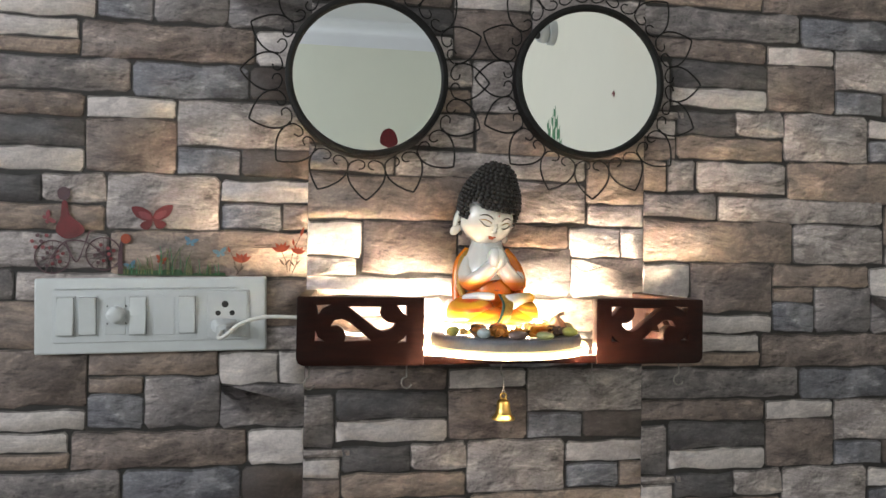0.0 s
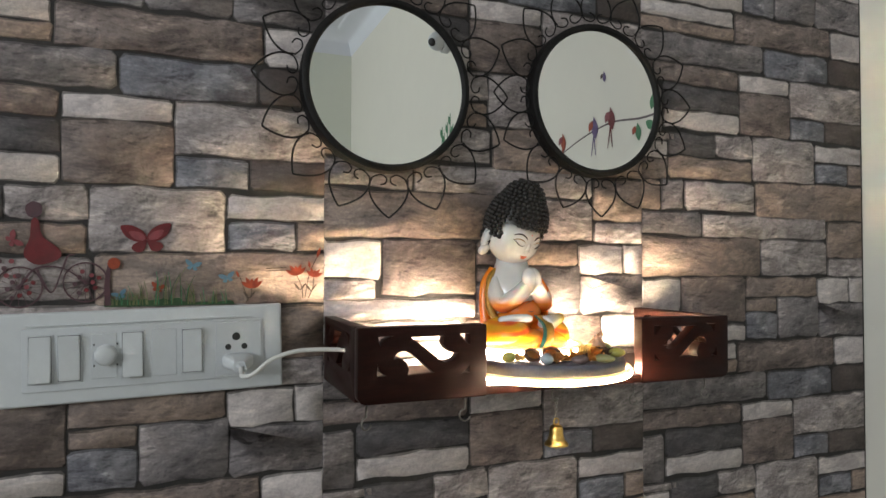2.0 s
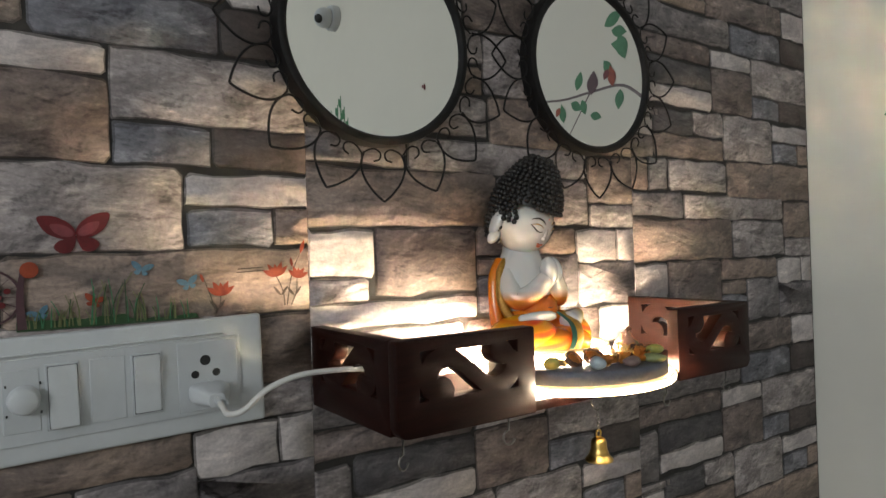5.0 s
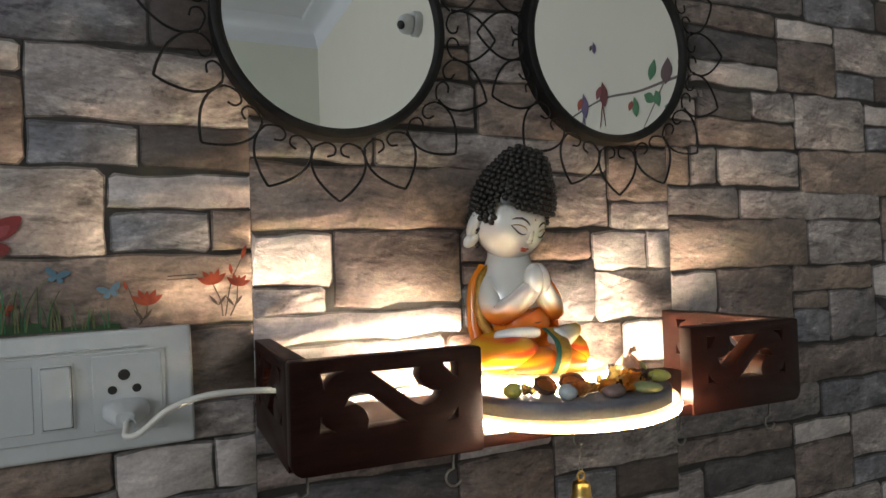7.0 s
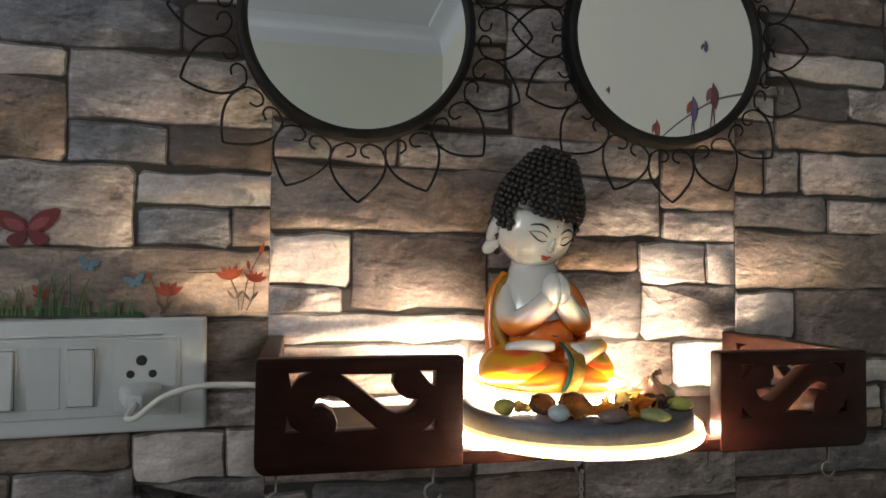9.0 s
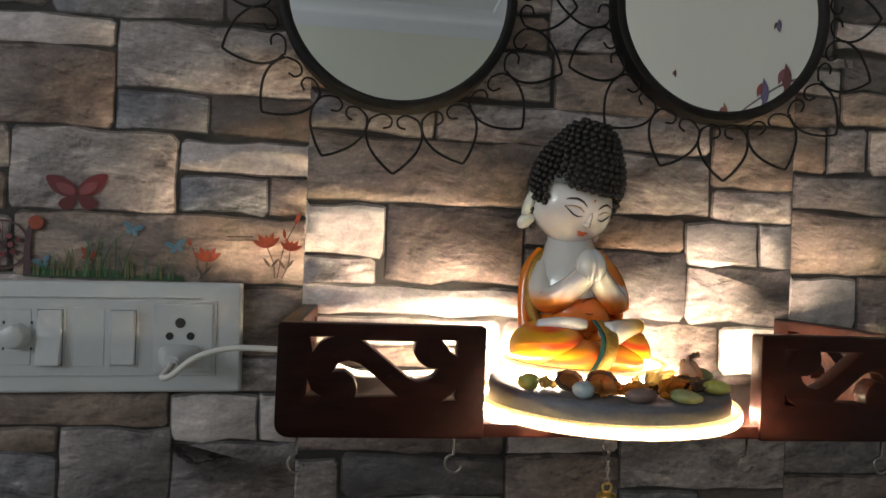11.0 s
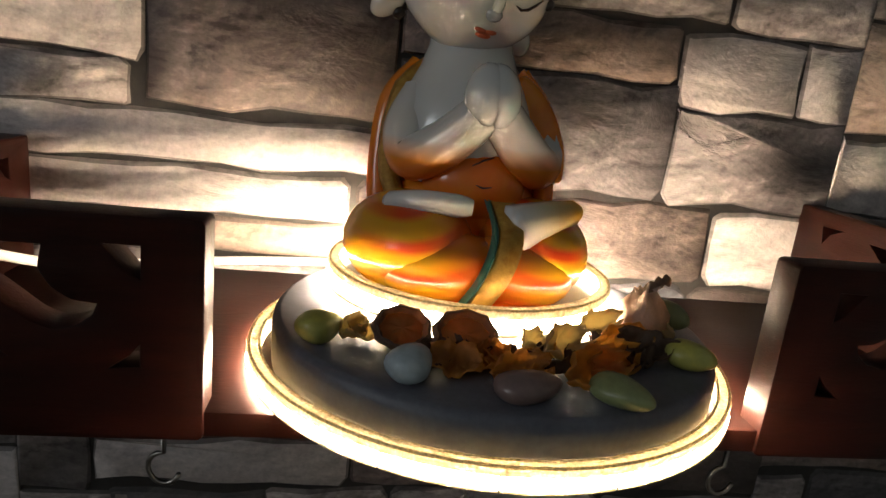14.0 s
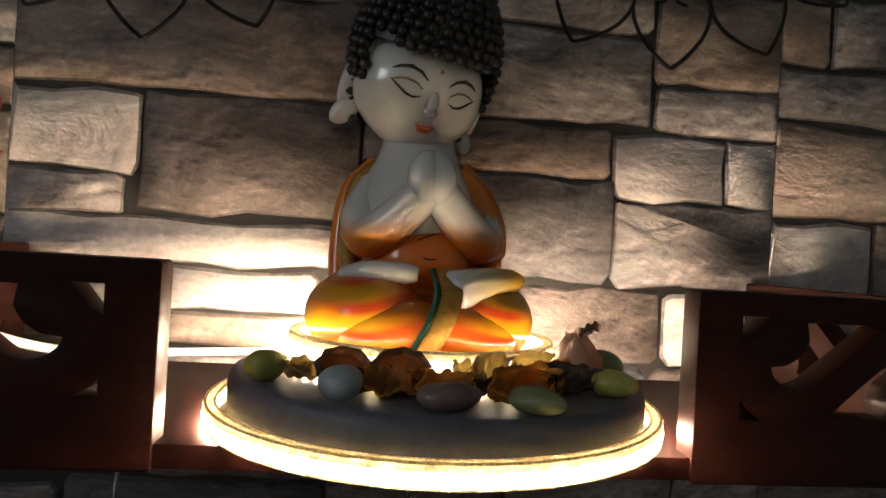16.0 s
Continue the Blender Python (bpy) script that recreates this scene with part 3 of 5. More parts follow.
# navel and belly folds
for pts_ in ([(-0.005, 0.0555), (0.000, 0.0580), (0.005, 0.0595)], [(-0.003, 0.0475), (0.000, 0.0465), (0.004, 0.0470)]):
    tube(bm, [(x, B - 0.018 - 0.019 * math.sqrt(1 - (x / 0.0245) ** 2 - ((z - 0.045) / 0.023) ** 2) - 0.0001, z) for x, z in pts_], [0.0002, 0.0005, 0.0002], 6, S_INK)
blob(bm, (0.026, B, 0.062), (0.0135, 0.021, 0.027), S_ROBE, (0, 14, 0))
for s in (-1, 1):
    # robe edges over the shoulders
    tube(bm, curve_pts([(s * 0.022, B + 0.004, 0.096), (s * 0.0325, B + 0.001, 0.085), (s * 0.0380, B - 0.004, 0.060), (s * 0.0365, B - 0.012, 0.042), (s * 0.030, B - 0.022, 0.030)], 6),
         [0.004] * 6 + [0.005] * 12 + [0.0045] * 7, 10, S_GILT if s < 0 else S_ROBE)
    tube(bm, curve_pts([(s * 0.024, B + 0.010, 0.095), (s * 0.037, B + 0.006, 0.078), (s * 0.0405, B + 0.002, 0.048), (s * 0.039, B - 0.004, 0.025), (s * 0.036, B - 0.014, 0.012)], 6), 0.0062, 10, S_ROBE)
    # arms
    if s > 0:
        # the robe covers this shoulder down to the elbow
        tube(bm, curve_pts([(0.016, B + 0.000, 0.090), (0.0265, B - 0.006, 0.078), (0.0320, B - 0.013, 0.062), (0.0325, B - 0.017, 0.048)], 7), [0.006] + [0.0104 + 0.0012 * math.sin(k / 20 * math.pi) for k in range(20)] + [0.009], 14, S_ROBE)
    tube(bm, curve_pts([(s * 0.024, B - 0.002, 0.082), (s * 0.0310, B - 0.011, 0.067), (s * 0.0290, B - 0.020, 0.056), (s * 0.018, B - 0.031, 0.063), (s * 0.003, B - 0.039, 0.079)], 7),
         [0.0102 + 0.0014 * math.sin(k / 28 * math.pi) - 0.0010 * k / 28 for k in range(29)], 14, S_FADE)
    # joined palms
    blob(bm, (s * 0.0026 - 0.0010, B - 0.0400, 0.0850), (0.0094, 0.0100, 0.0140), S_SKIN, (-14, s * -6, s * -4))
    # folded legs
    blob(bm, (s * 0.0290, -0.006, 0.0190), (0.0275, 0.038, 0.0225), S_LAP, (0, s * 10, s * -16))
    blob(bm, (s * 0.016, -0.030, 0.0135), (0.027, 0.020, 0.0150), S_LAP, (8, s * 8, s * 14))
# feet drawn up on the lap
tube(bm, curve_pts([(-0.040, -0.012, 0.0365), (-0.026, -0.024, 0.0400), (-0.006, -0.028, 0.0395)], 7), [0.0035] + [0.0050] * 12 + [0.0045, 0.0035], 12, S_SKIN)
tube(bm, curve_pts([(0.008, -0.0335, 0.0310), (0.026, -0.0280, 0.0360), (0.0480, -0.0120, 0.0385)], 7), [0.0095] + [0.0112 - 0.00045 * k for k in range(12)] + [0.0048, 0.003], 12, S_SOLE)
# sash down the middle
for x, w, idx, y in ((0.0040, 0.0058, S_GILT, -0.0020), (-0.0026, 0.0010, S_TEAL, -0.0022)):
    mid = curve_pts([(x + 0.003, -0.026, 0.0430), (x + 0.003, -0.0440, 0.0320), (x - 0.003, -0.0525, 0.017), (x - 0.012, -0.0500, 0.0005)], 6)
    prev = None
    for p in mid:
        row = [bm.verts.new(p + Vector((dx, dy + y, 0))) for dx, dy in ((-w, 0.004), (-w * 0.8, -0.0006), (0, -0.0014), (w * 0.8, -0.0006), (w, 0.004))]
        if prev:
            for k in range(4):
                bm.faces.new((prev[k], prev[k + 1], row[k + 1], row[k])).material_index = idx
        prev = row
lathe(bm, [(0, 0.0), (0.044, 0.0), (0.046, 0.002), (0.044, 0.0045), (0, 0.0045)], 48, S_LAP, (0, -0.002, 0))
# head, turned a little and bowed
first = len(bm.verts)
HC, HR = Vector((0, -0.004, 0.0)), Vector((0.0362, 0.0325, 0.0350))


def face_shape(q):
    q = q.copy()
    if q.z < 0:
        q.x *= 1 + 0.05 * math.sin(-q.z * 3.1) - 0.12 * q.z * q.z
        q.z *= 1.0
    return q


blob(bm, HC, HR, S_SKIN, sub=4, shape=face_shape)


def on_face(x, z, lift=0.0006):
    q = 1 - (x / HR.x) ** 2 - ((z - HC.z) / HR.z) ** 2
    return Vector((x, HC.y - HR.y * math.sqrt(max(q, 0.02)) - lift, z))


blob(bm, on_face(0, -0.0085, -0.0018), (0.0046, 0.0038, 0.0036), S_SKIN, sub=2)
blob(bm, on_face(0, -0.0035, -0.0010), (0.0032, 0.0020, 0.0070), S_SKIN, sub=2)
for dx in (-0.0024, 0.0024):
    blob(bm, on_face(dx, -0.0168, -0.0003), (0.0034, 0.0013, 0.0013), S_CORAL, (0, -dx * 2500, 0), 2)
blob(bm, on_face(0, -0.0190, -0.0002), (0.0040, 0.0014, 0.0015), S_CORAL, sub=2)
blob(bm, on_face(0.0006, 0.0125, 0.0), (0.0010, 0.0006, 0.0014), S_CORAL, sub=1)
for s in (-1, 1):
    tube(bm, [on_face(s * x, z) for x, z in ((0.0060, 0.0065), (0.0100, 0.0098), (0.0150, 0.0112), (0.0200, 0.0100), (0.0235, 0.0080))], [0.0003, 0.0008, 0.0010, 0.0008, 0.0003], 6, S_INK)
    tube(bm, [on_face(s * x, z) for x, z in ((0.0075, 0.0015), (0.0115, 0.0042), (0.0160, 0.0048), (0.0200, 0.0040), (0.0230, 0.0025))], [0.0002, 0.0005, 0.0006, 0.0005, 0.0002], 6, S_GILT)
    tube(bm, [on_face(s * x, z) for x, z in ((0.0080, -0.0020), (0.0115, -0.0034), (0.0155, -0.0026), (0.0195, 0.0000), (0.0235, 0.0026))], [0.0002, 0.0006, 0.0007, 0.0006, 0.0003], 6, S_INK)
    blob(bm, (s * 0.0350, 0.006, -0.003), (0.0062, 0.0095, 0.0190), S_SKIN, (0, s * -10, s * 22), 3)
    blob(bm, (s * 0.0358, 0.004, -0.0225), (0.0064, 0.0060, 0.0100), S_SKIN, (0, s * -38, 0), 3)
# hair: dome with curls
dome = [(0.0365, -0.010), (0.0395, 0.006), (0.0405, 0.020), (0.0385, 0.033), (0.0345, 0.044), (0.0290, 0.0525), (0.0256, 0.059), (0.0218, 0.0655), (0.0155, 0.0720), (0.0080, 0.0755), (0.0, 0.0768)]


def dome_at(h):
    for (r0, z0), (r1, z1) in zip(dome, dome[1:]):
        if z0 <= h <= z1:
            return r0 + (r1 - r0) * (h - z0) / (z1 - z0)
    return 0.0


lathe(bm, [(r - 0.0012, z) for r, z in dome if z > 0.012], 40, S_HAIR, (0, 0, 0))
blob(bm, (0, 0.008, 0.0), (0.0365, 0.0315, 0.032), S_HAIR)
rng = random.Random(5)
h, row = -0.026, 0
while h < 0.0768:
    r = dome_at(h) if h > -0.010 else 0.0365 - (-0.010 - h) * 0.35
    n = max(1, int(2 * math.pi * r / 0.0066))
    for k in range(n):
        a = 2 * math.pi * (k + 0.5 * (row % 2)) / n + rng.uniform(-0.03, 0.03)
        front = -math.sin(a)
        low = 0.018 + 0.004 * abs(math.cos(a)) if front > 0.45 else (-0.002 if front > 0.16 else -0.03)
        if h < low:
            continue
        y = r * math.sin(a) * (0.96 if h > 0.0 else 0.9) + (0.004 if h < 0.0 else 0.0)
        blob(bm, (r * math.cos(a), y, h), (0.0036, 0.0036, 0.0033), S_HAIR, (rng.uniform(0, 90), 0, 0), 1)
    h += 0.0052 if h < 0.045 else 0.0045
    row += 1
bm.verts.ensure_lookup_table()
head = pose(-0.0065, 0.0140, 0.1355, 19, 7, 12) @ Matrix.Scale(0.93, 4)
for v in bm.verts[first:]:
    v.co = head @ v.co
statue = new("seated_statue", mesh_of("seated_statue", bm, SKIN, ROBE, HAIR, GILT, TEAL, INK, CORAL, LAP, FADE, SOLE, angle=70))
statue.matrix_world = pose(0.2280, -0.0575, TOP, 0, 0, 4)
tagged(statue, "glazed resin statue seated cross-legged in an orange robe", "statue")

# ---- pebbles and dried petals on the stand ----
YEL = varied("yellow_green_pebble", (0.50, 0.46, 0.09), (0.40, 0.40, 0.12), 60, 0.36, relief=0.03, coat=0.1)
OLV = varied("olive_pebble", (0.30, 0.33, 0.14), (0.24, 0.28, 0.13), 60, 0.36, relief=0.03, coat=0.1)
BLU = varied("pale_blue_pebble", (0.44, 0.52, 0.55), (0.36, 0.44, 0.48), 60, 0.36, relief=0.03, coat=0.1)
PNK = varied("brown_pink_pebble", (0.25, 0.17, 0.155), (0.19, 0.125, 0.115), 60, 0.3, relief=0.05, coat=0.2)


def dried(name, a, b, through_=0.68):
    m = varied(name, a, b, 90, 0.55, relief=0.5, distance=0.0008)
    out = m.node_tree.nodes["Material Output"]
    t = node(m, "ShaderNodeBsdfTranslucent", Color=(min(1, a[0] * 2.0), a[1] * 1.9, a[2] * 1.6, 1))
    mix = node(m, "ShaderNodeMixShader", Fac=through_)
    link(m, m.node_tree.nodes["Principled BSDF"].outputs[0], mix.inputs[1])
    link(m, t.outputs[0], mix.inputs[2])
    link(m, mix.outputs[0], out.inputs[0])
    return m


AMBER = dried("amber_dried_petal", (0.62, 0.34, 0.13), (0.40, 0.19, 0.075))
UMBER = dried("dark_seed_pod", (0.12, 0.075, 0.048), (0.19, 0.115, 0.068), 0.35)
STRAW = dried("straw_dried_petal", (0.60, 0.45, 0.28), (0.45, 0.30, 0.17), 0.6)
DUST = dried("dusty_rose_bud", (0.52, 0.38, 0.29), (0.38, 0.25, 0.18), 0.25)


def pebble(x, y, size, turn, mat, label, tilt=0):
    bm = bmesh.new()
    seed = Vector((x * 40, y * 40, 3))
    blob(bm, (0, 0, size[2] * 0.92), size, 0, sub=3, shape=lambda q: Vector((q.x, q.y * (1 - 0.42 * q.x), q.z * (1 - 0.12 * q.x))) * (1 + 0.12 * noise.noise(q * 0.9 + seed)))
    thing("pebble", label, "pebble", pose(x, y, TOP + 0.0001, tilt, 0, turn), "pebbles on the stand", data=mesh_of("pebble", bm, mat, angle=180))


GRN = "polished yellow-green pebble on the black stand"
pebble(0.1665, -0.1410, (0.0088, 0.0066, 0.0058), 35, YEL, GRN)
pebble(0.1955, -0.1675, (0.0090, 0.0066, 0.0058), 57, BLU, "pale bluish-white pebble on the black stand")
pebble(0.2590, -0.1790, (0.0112, 0.0072, 0.0044), -55, OLV, "large flat olive-green pebble on the black stand")
pebble(0.2955, -0.1500, (0.0090, 0.0068, 0.0052), -38, YEL, GRN)
pebble(0.3060, -0.1090, (0.0105, 0.0070, 0.0060), -60, OLV, "olive-green pebble beside a dried bud")
pebble(0.2300, -0.1780, (0.0108, 0.0066, 0.0046), 12, PNK, "dull brownish-pink pebble among dried petals")


def petal(x, y, length, width, curl, turn, tilt, mat, label, lift=0.0, ribs=7):
    """A cupped, ribbed and ragged dried petal with thickness."""
    bm = bmesh.new()
    nu, nv = 14, 9
    seed = Vector((x * 90, y * 90, curl))
    top, under = [], []
    for i in range(nu + 1):
        u = i / nu
        w = width * math.sin(math.pi * (0.06 + 0.90 * u)) ** 0.7 * (1 + 0.12 * noise.noise(Vector((u * 5, 0, 0)) + seed))
        r0, r1 = [], []
        for j in range(nv + 1):
            v = 2 * j / nv - 1
            rag = 1 + 0.30 * noise.noise(Vector((u * 6, v * 2.5, 2)) + seed)
            px, py = length * (u - 0.5) * rag, w * v * rag * 0.5
            pz = curl * (v * v * 0.8 + (2 * u - 1) ** 2 * 0.5) + 0.0007 * math.sin(u * ribs * math.pi * 2) + (0.0026 * noise.noise(Vector((u * 4, v * 3, 5)) + seed) + 0.0013 * noise.noise(Vector((u * 11, v * 8, 9)) + seed)) * min(1, width / 0.011)
            r0.append(bm.verts.new((px, py, pz)))
            r1.append(bm.verts.new((px, py, pz - 0.0007)))
        top.append(r0)
        under.append(r1)
    for i in range(nu):
        for j in range(nv):
            bm.faces.new((top[i][j], top[i + 1][j], top[i + 1][j + 1], top[i][j + 1]))
            bm.faces.new((under[i][j], under[i][j + 1], under[i + 1][j + 1], under[i + 1][j]))
    edge = [(i, 0) for i in range(nu)] + [(nu, j) for j in range(nv)] + [(i, nv) for i in range(nu, 0, -1)] + [(0, j) for j in range(nv, 0, -1)]
    for (a, b), (c, d) in zip(edge, edge[1:] + edge[:1]):
        bm.faces.new((top[a][b], top[c][d], under[c][d], under[a][b]))
    m = pose(0, 0, 0, tilt, 0, turn)
    low = min((m @ v.co).z for v in bm.verts)
    thing("dried_petal", label, "dried petal", Matrix.Translation((x, y, TOP - low + lift)) @ m, "potpourri on the stand", data=mesh_of("dried_petal", bm, mat, angle=180))


AMB, STR = "brittle amber-brown dried petal glowing with light behind", "pale straw-coloured dried petal, curled at the edge"
DKB = "dark brown dried petal lying among pebbles"
petal(0.1765, -0.1375, 0.012, 0.009, 0.005, 50, 25, STRAW, STR)
petal(0.1800, -0.1345, 0.010, 0.007, 0.004, 120, -15, STRAW, STR, 0.001)
petal(0.1825, -0.1390, 0.009, 0.006, 0.004, 10, 30, STRAW, STR)
petal(0.2105, -0.1610, 0.017, 0.013, 0.006, -20, 40, AMBER, AMB, 0.0, 4)
petal(0.2020, -0.1560, 0.013, 0.011, 0.005, 40, 35, UMBER, DKB)
petal(0.2190, -0.1570, 0.014, 0.010, 0.005, 70, 30, AMBER, AMB)
petal(0.2285, -0.1670, 0.019, 0.013, 0.006, 15, 45, AMBER, AMB, 0.0, 8)
petal(0.2260, -0.1530, 0.010, 0.007, 0.004, -50, 25, AMBER, AMB, 0.002)
petal(0.2370, -0.1480, 0.011, 0.009, 0.004, 40, 40, STRAW, STR, 0.003)
petal(0.2460, -0.1530, 0.017, 0.015, 0.007, 30, 42, STRAW, STR, 0.002, 5)
petal(0.2530, -0.1650, 0.026, 0.016, 0.007, 28, 45, AMBER, AMB, 0.0, 8)
petal(0.2620, -0.1560, 0.024, 0.014, 0.006, 35, 48, AMBER, AMB, 0.0, 8)
petal(0.2680, -0.1290, 0.022, 0.010, 0.005, 28, 30, STRAW, STR, 0.004)
petal(0.2740, -0.1380, 0.022, 0.012, 0.005, 15, 45, AMBER, AMB, 0.001, 8)
petal(0.2820, -0.1420, 0.020, 0.014, 0.006, -25, 35, UMBER, DKB)
petal(0.2740, -0.1510, 0.016, 0.011, 0.005, 60, 25, UMBER, DKB)
petal(0.2400, -0.1620, 0.014, 0.010, 0.005, 160, 30, UMBER, DKB)

rng = random.Random(21)
for i in range(12):
    a = radians(262 + 62 * (i + rng.uniform(-0.3, 0.3)) / 11)
    r = rng.uniform(0.0780, 0.0930)
    x, y = RC[0] + r * math.cos(a), RC[1] + r * math.sin(a)
    kind = rng.choice((0, 0, 1, 1, 2))
    petal(x, y, rng.uniform(0.009, 0.015), rng.uniform(0.006, 0.010), rng.uniform(0.003, 0.006), rng.uniform(0, 360), rng.uniform(10, 40),
          (AMBER, UMBER, STRAW)[kind], (AMB, DKB, STR)[kind], 0.0, rng.choice((3, 5, 8)))


def pod(x, y, turn, tilt, size):
    ob = thing("seed_pod", "dark ribbed seed pod with an amber hollow", "seed pod", pose(x, y, TOP + size * 0.62, tilt, 0, turn), "potpourri on the stand")
    bm = bmesh.new()
    lathe(bm, [(0, -0.62), (0.45, -0.52), (0.82, -0.28), (1.0, 0.08), (0.94, 0.32), (0.84, 0.36), (0.80, 0.2), (0.62, -0.10), (0.3, -0.26), (0, -0.30)], 28)
    for v in bm.verts:
        a = math.atan2(v.co.y, v.co.x)
        v.co = Vector((v.co.x * (1 + 0.05 * math.sin(9 * a)) * 1.25, v.co.y * (1 + 0.05 * math.sin(9 * a)), v.co.z)) * size
    part("shell", bm, UMBER, ob)
    bm = bmesh.new()
    lathe(bm, [(0, 0.16), (0.45, 0.12), (0.78, 0.04), (0.80, -0.02), (0.5, -0.10), (0, -0.2)], 28)
    for v in bm.verts:
        a = math.atan2(v.co.y, v.co.x)
        v.co = Vector((v.co.x * 1.22, v.co.y, v.co.z * (1 + 0.35 * math.sin(7 * a)))) * size
    part("kernel", bm, AMBER, ob, "ribbed amber kernel")


pod(0.1940, -0.1400, 10, 42, 0.0086)
pod(0.2155, -0.1440, -8, 46, 0.0092)

bud = thing("dried_bud", "papery dusty-pink dried bud with a dark stalk", "dried flower", pose(0.2900, -0.1190, TOP + 0.0005))
bm = bmesh.new()
lathe(bm, [(0, 0.0), (0.009, 0.0006), (0.0112, 0.004), (0.0100, 0.009), (0.0068, 0.014), (0.0040, 0.0175), (0, 0.0185)], 32)
for v in bm.verts:
    a = math.atan2(v.co.y, v.co.x)
    v.co *= 1 + 0.10 * math.sin(5 * a + v.co.z * 300) + 0.06 * noise.noise(v.co * 220)
part("papery_husk", bm, DUST, bud, angle=180)
part("stalk", tube(bmesh.new(), curve_pts([(0.001, 0, 0.0165), (0.004, 0.001, 0.0205), (0.010, 0.002, 0.0225)], 6), [0.0012 + 0.0007 * (k % 3) for k in range(13)], 8), UMBER, bud, "dark woody stalk", angle=180)
for k, (dx, dz) in enumerate(((-0.004, 0.018), (-0.0005, 0.020), (0.003, 0.0185))):
    part("sepal", tube(bmesh.new(), [(dx * 0.5, 0, 0.0165), (dx, -0.001, dz), (dx * 1.5, -0.002, dz + 0.002)], [0.0014, 0.001, 0.0002], 6), DUST, bud)


# ---- round mirrors with wire petals ----
def round_mirror(cx, cz, turn, label):
    ob = thing("round_mirror", label, "mirror", pose(cx, -0.0072, cz, 0, turn, 0), "round mirrors")
    face = pose(0, 0, 0, 90, 0, 0)
    bm = bmesh.new()
    lathe(bm, [(0, 0.0105), (0.0950, 0.0105), (0.0950, 0.0075), (0, 0.0075)], 128)
    part("mirror_glass", bm, MIRROR, ob, m=face, angle=30)
    bm = bmesh.new()
    lathe(bm, [(0.0935, 0.0112), (0.0945, 0.0135), (0.0965, 0.0150), (0.1000, 0.0150), (0.1022, 0.0135), (0.1028, 0.0100), (0.1028, -0.0070), (0.0935, -0.0070)], 128, closed=True)
    part("frame", bm, IRON, ob, "flat black iron ring", face, 35)
    N, step = 16, 2 * math.pi / 16

    def polar(r, a, d=0.0105):
        return Vector((r * math.sin(a), -d, -r * math.cos(a)))

    half = step / 2
    outline = [(0.1130, -0.94), (0.1200, -1.00), (0.1290, -0.93), (0.1390, -0.70), (0.1490, -0.34), (0.1550, -0.08), (0.1562, 0.0)]
    outline += [(r, -q) for r, q in outline[-2::-1]]
    for k in range(N):
        a0 = k * step
        pts = curve_pts([polar(r, a0 + q * half, 0.0105 + 0.0008 * (k % 2)) for r, q in outline], 4)
        part("wire_petal", tube(bmesh.new(), pts, 0.00115, 8), IRON, ob, angle=180)
        for s in (-1, 1):
            curl = [(0.1125, s * 0.95), (0.1085, s * 0.72), (0.1065, s * 0.40), (0.1100, s * 0.12), (0.1160, s * 0.16), (0.1185, s * 0.42)]
            part("scroll", tube(bmesh.new(), curve_pts([polar(r, a0 + q * half, 0.0095) for r, q in curl], 4), 0.00095, 7), IRON, ob, angle=180)
    return ob


round_mirror(0.0723, 1.5677, 0, "round wall mirror in a black iron petal frame")
round_mirror(0.3663, 1.5776, -1.5, "round wall mirror in a black iron petal frame, hung slightly higher")

# ---- switch board, plug and cable ----
BW, BH = 0.267, 0.091
plate = thing("switch_board", "white plastic switch board with switches, dimmer and socket", "switch board", pose(-0.1815, 0.0, 1.265, 0, -1.25, 0))
bm = boxed(-BW / 2, BW / 2, -0.0105, -0.0004, -BH / 2, BH / 2, bevel=0.0032, segments=3)
part("cover_plate", bm, PLASTIC, plate)
part("inner_panel", sheet("inner_panel", [rounded(-0.113, 0.1135, -0.0315, 0.0300, 0.001)], 0.0020, 0.0004), PLASTIC_IN, plate, m=pose(0, -0.0110, 0))
part("ridge", boxed(-0.110, 0.100, -0.0128, -0.0105, 0.0322, 0.0332, bevel=0.0003, segments=1), PLASTIC, plate)


def rocker(x, on, w=0.0185, h=0.044):
    ob = part("rocker_switch", boxed(x - w / 2 - 0.0018, x + w / 2 + 0.0018, -0.0129, -0.011, -h / 2 - 0.002, h / 2 + 0.002, bevel=0.0004, segments=1), PLASTIC_IN, plate)
    # thin dark grey plate painting the shade in the gap round the rocker
    part("gap_shade", boxed(x - w / 2 - 0.0005, x + w / 2 + 0.0005, -0.0132, -0.0122, -h / 2 - 0.0007, h / 2 + 0.0005), GAP, ob)
    bm = bmesh.new()
    out, inn = (0.0185, 0.0142) if on else (0.0148, 0.0176)
    prof = [(-0.0125, h / 2), (-inn, h / 2), (-(inn + out) / 2 + 0.0009, 0), (-out, -h / 2), (-0.0125, -h / 2)]
    a = [bm.verts.new((x - w / 2, y, z)) for y, z in prof]
    b = [bm.verts.new((x + w / 2, y, z)) for y, z in prof]
    for k in range(5):
        bm.faces.new((a[k], a[(k + 1) % 5], b[(k + 1) % 5], b[k]))
    bm.faces.new(a)
    bm.faces.new(b)
    bmesh.ops.bevel(bm, geom=list(bm.edges), offset=0.0006, segments=2, affect="EDGES")
    part("rocker", bm, PLASTIC, ob)


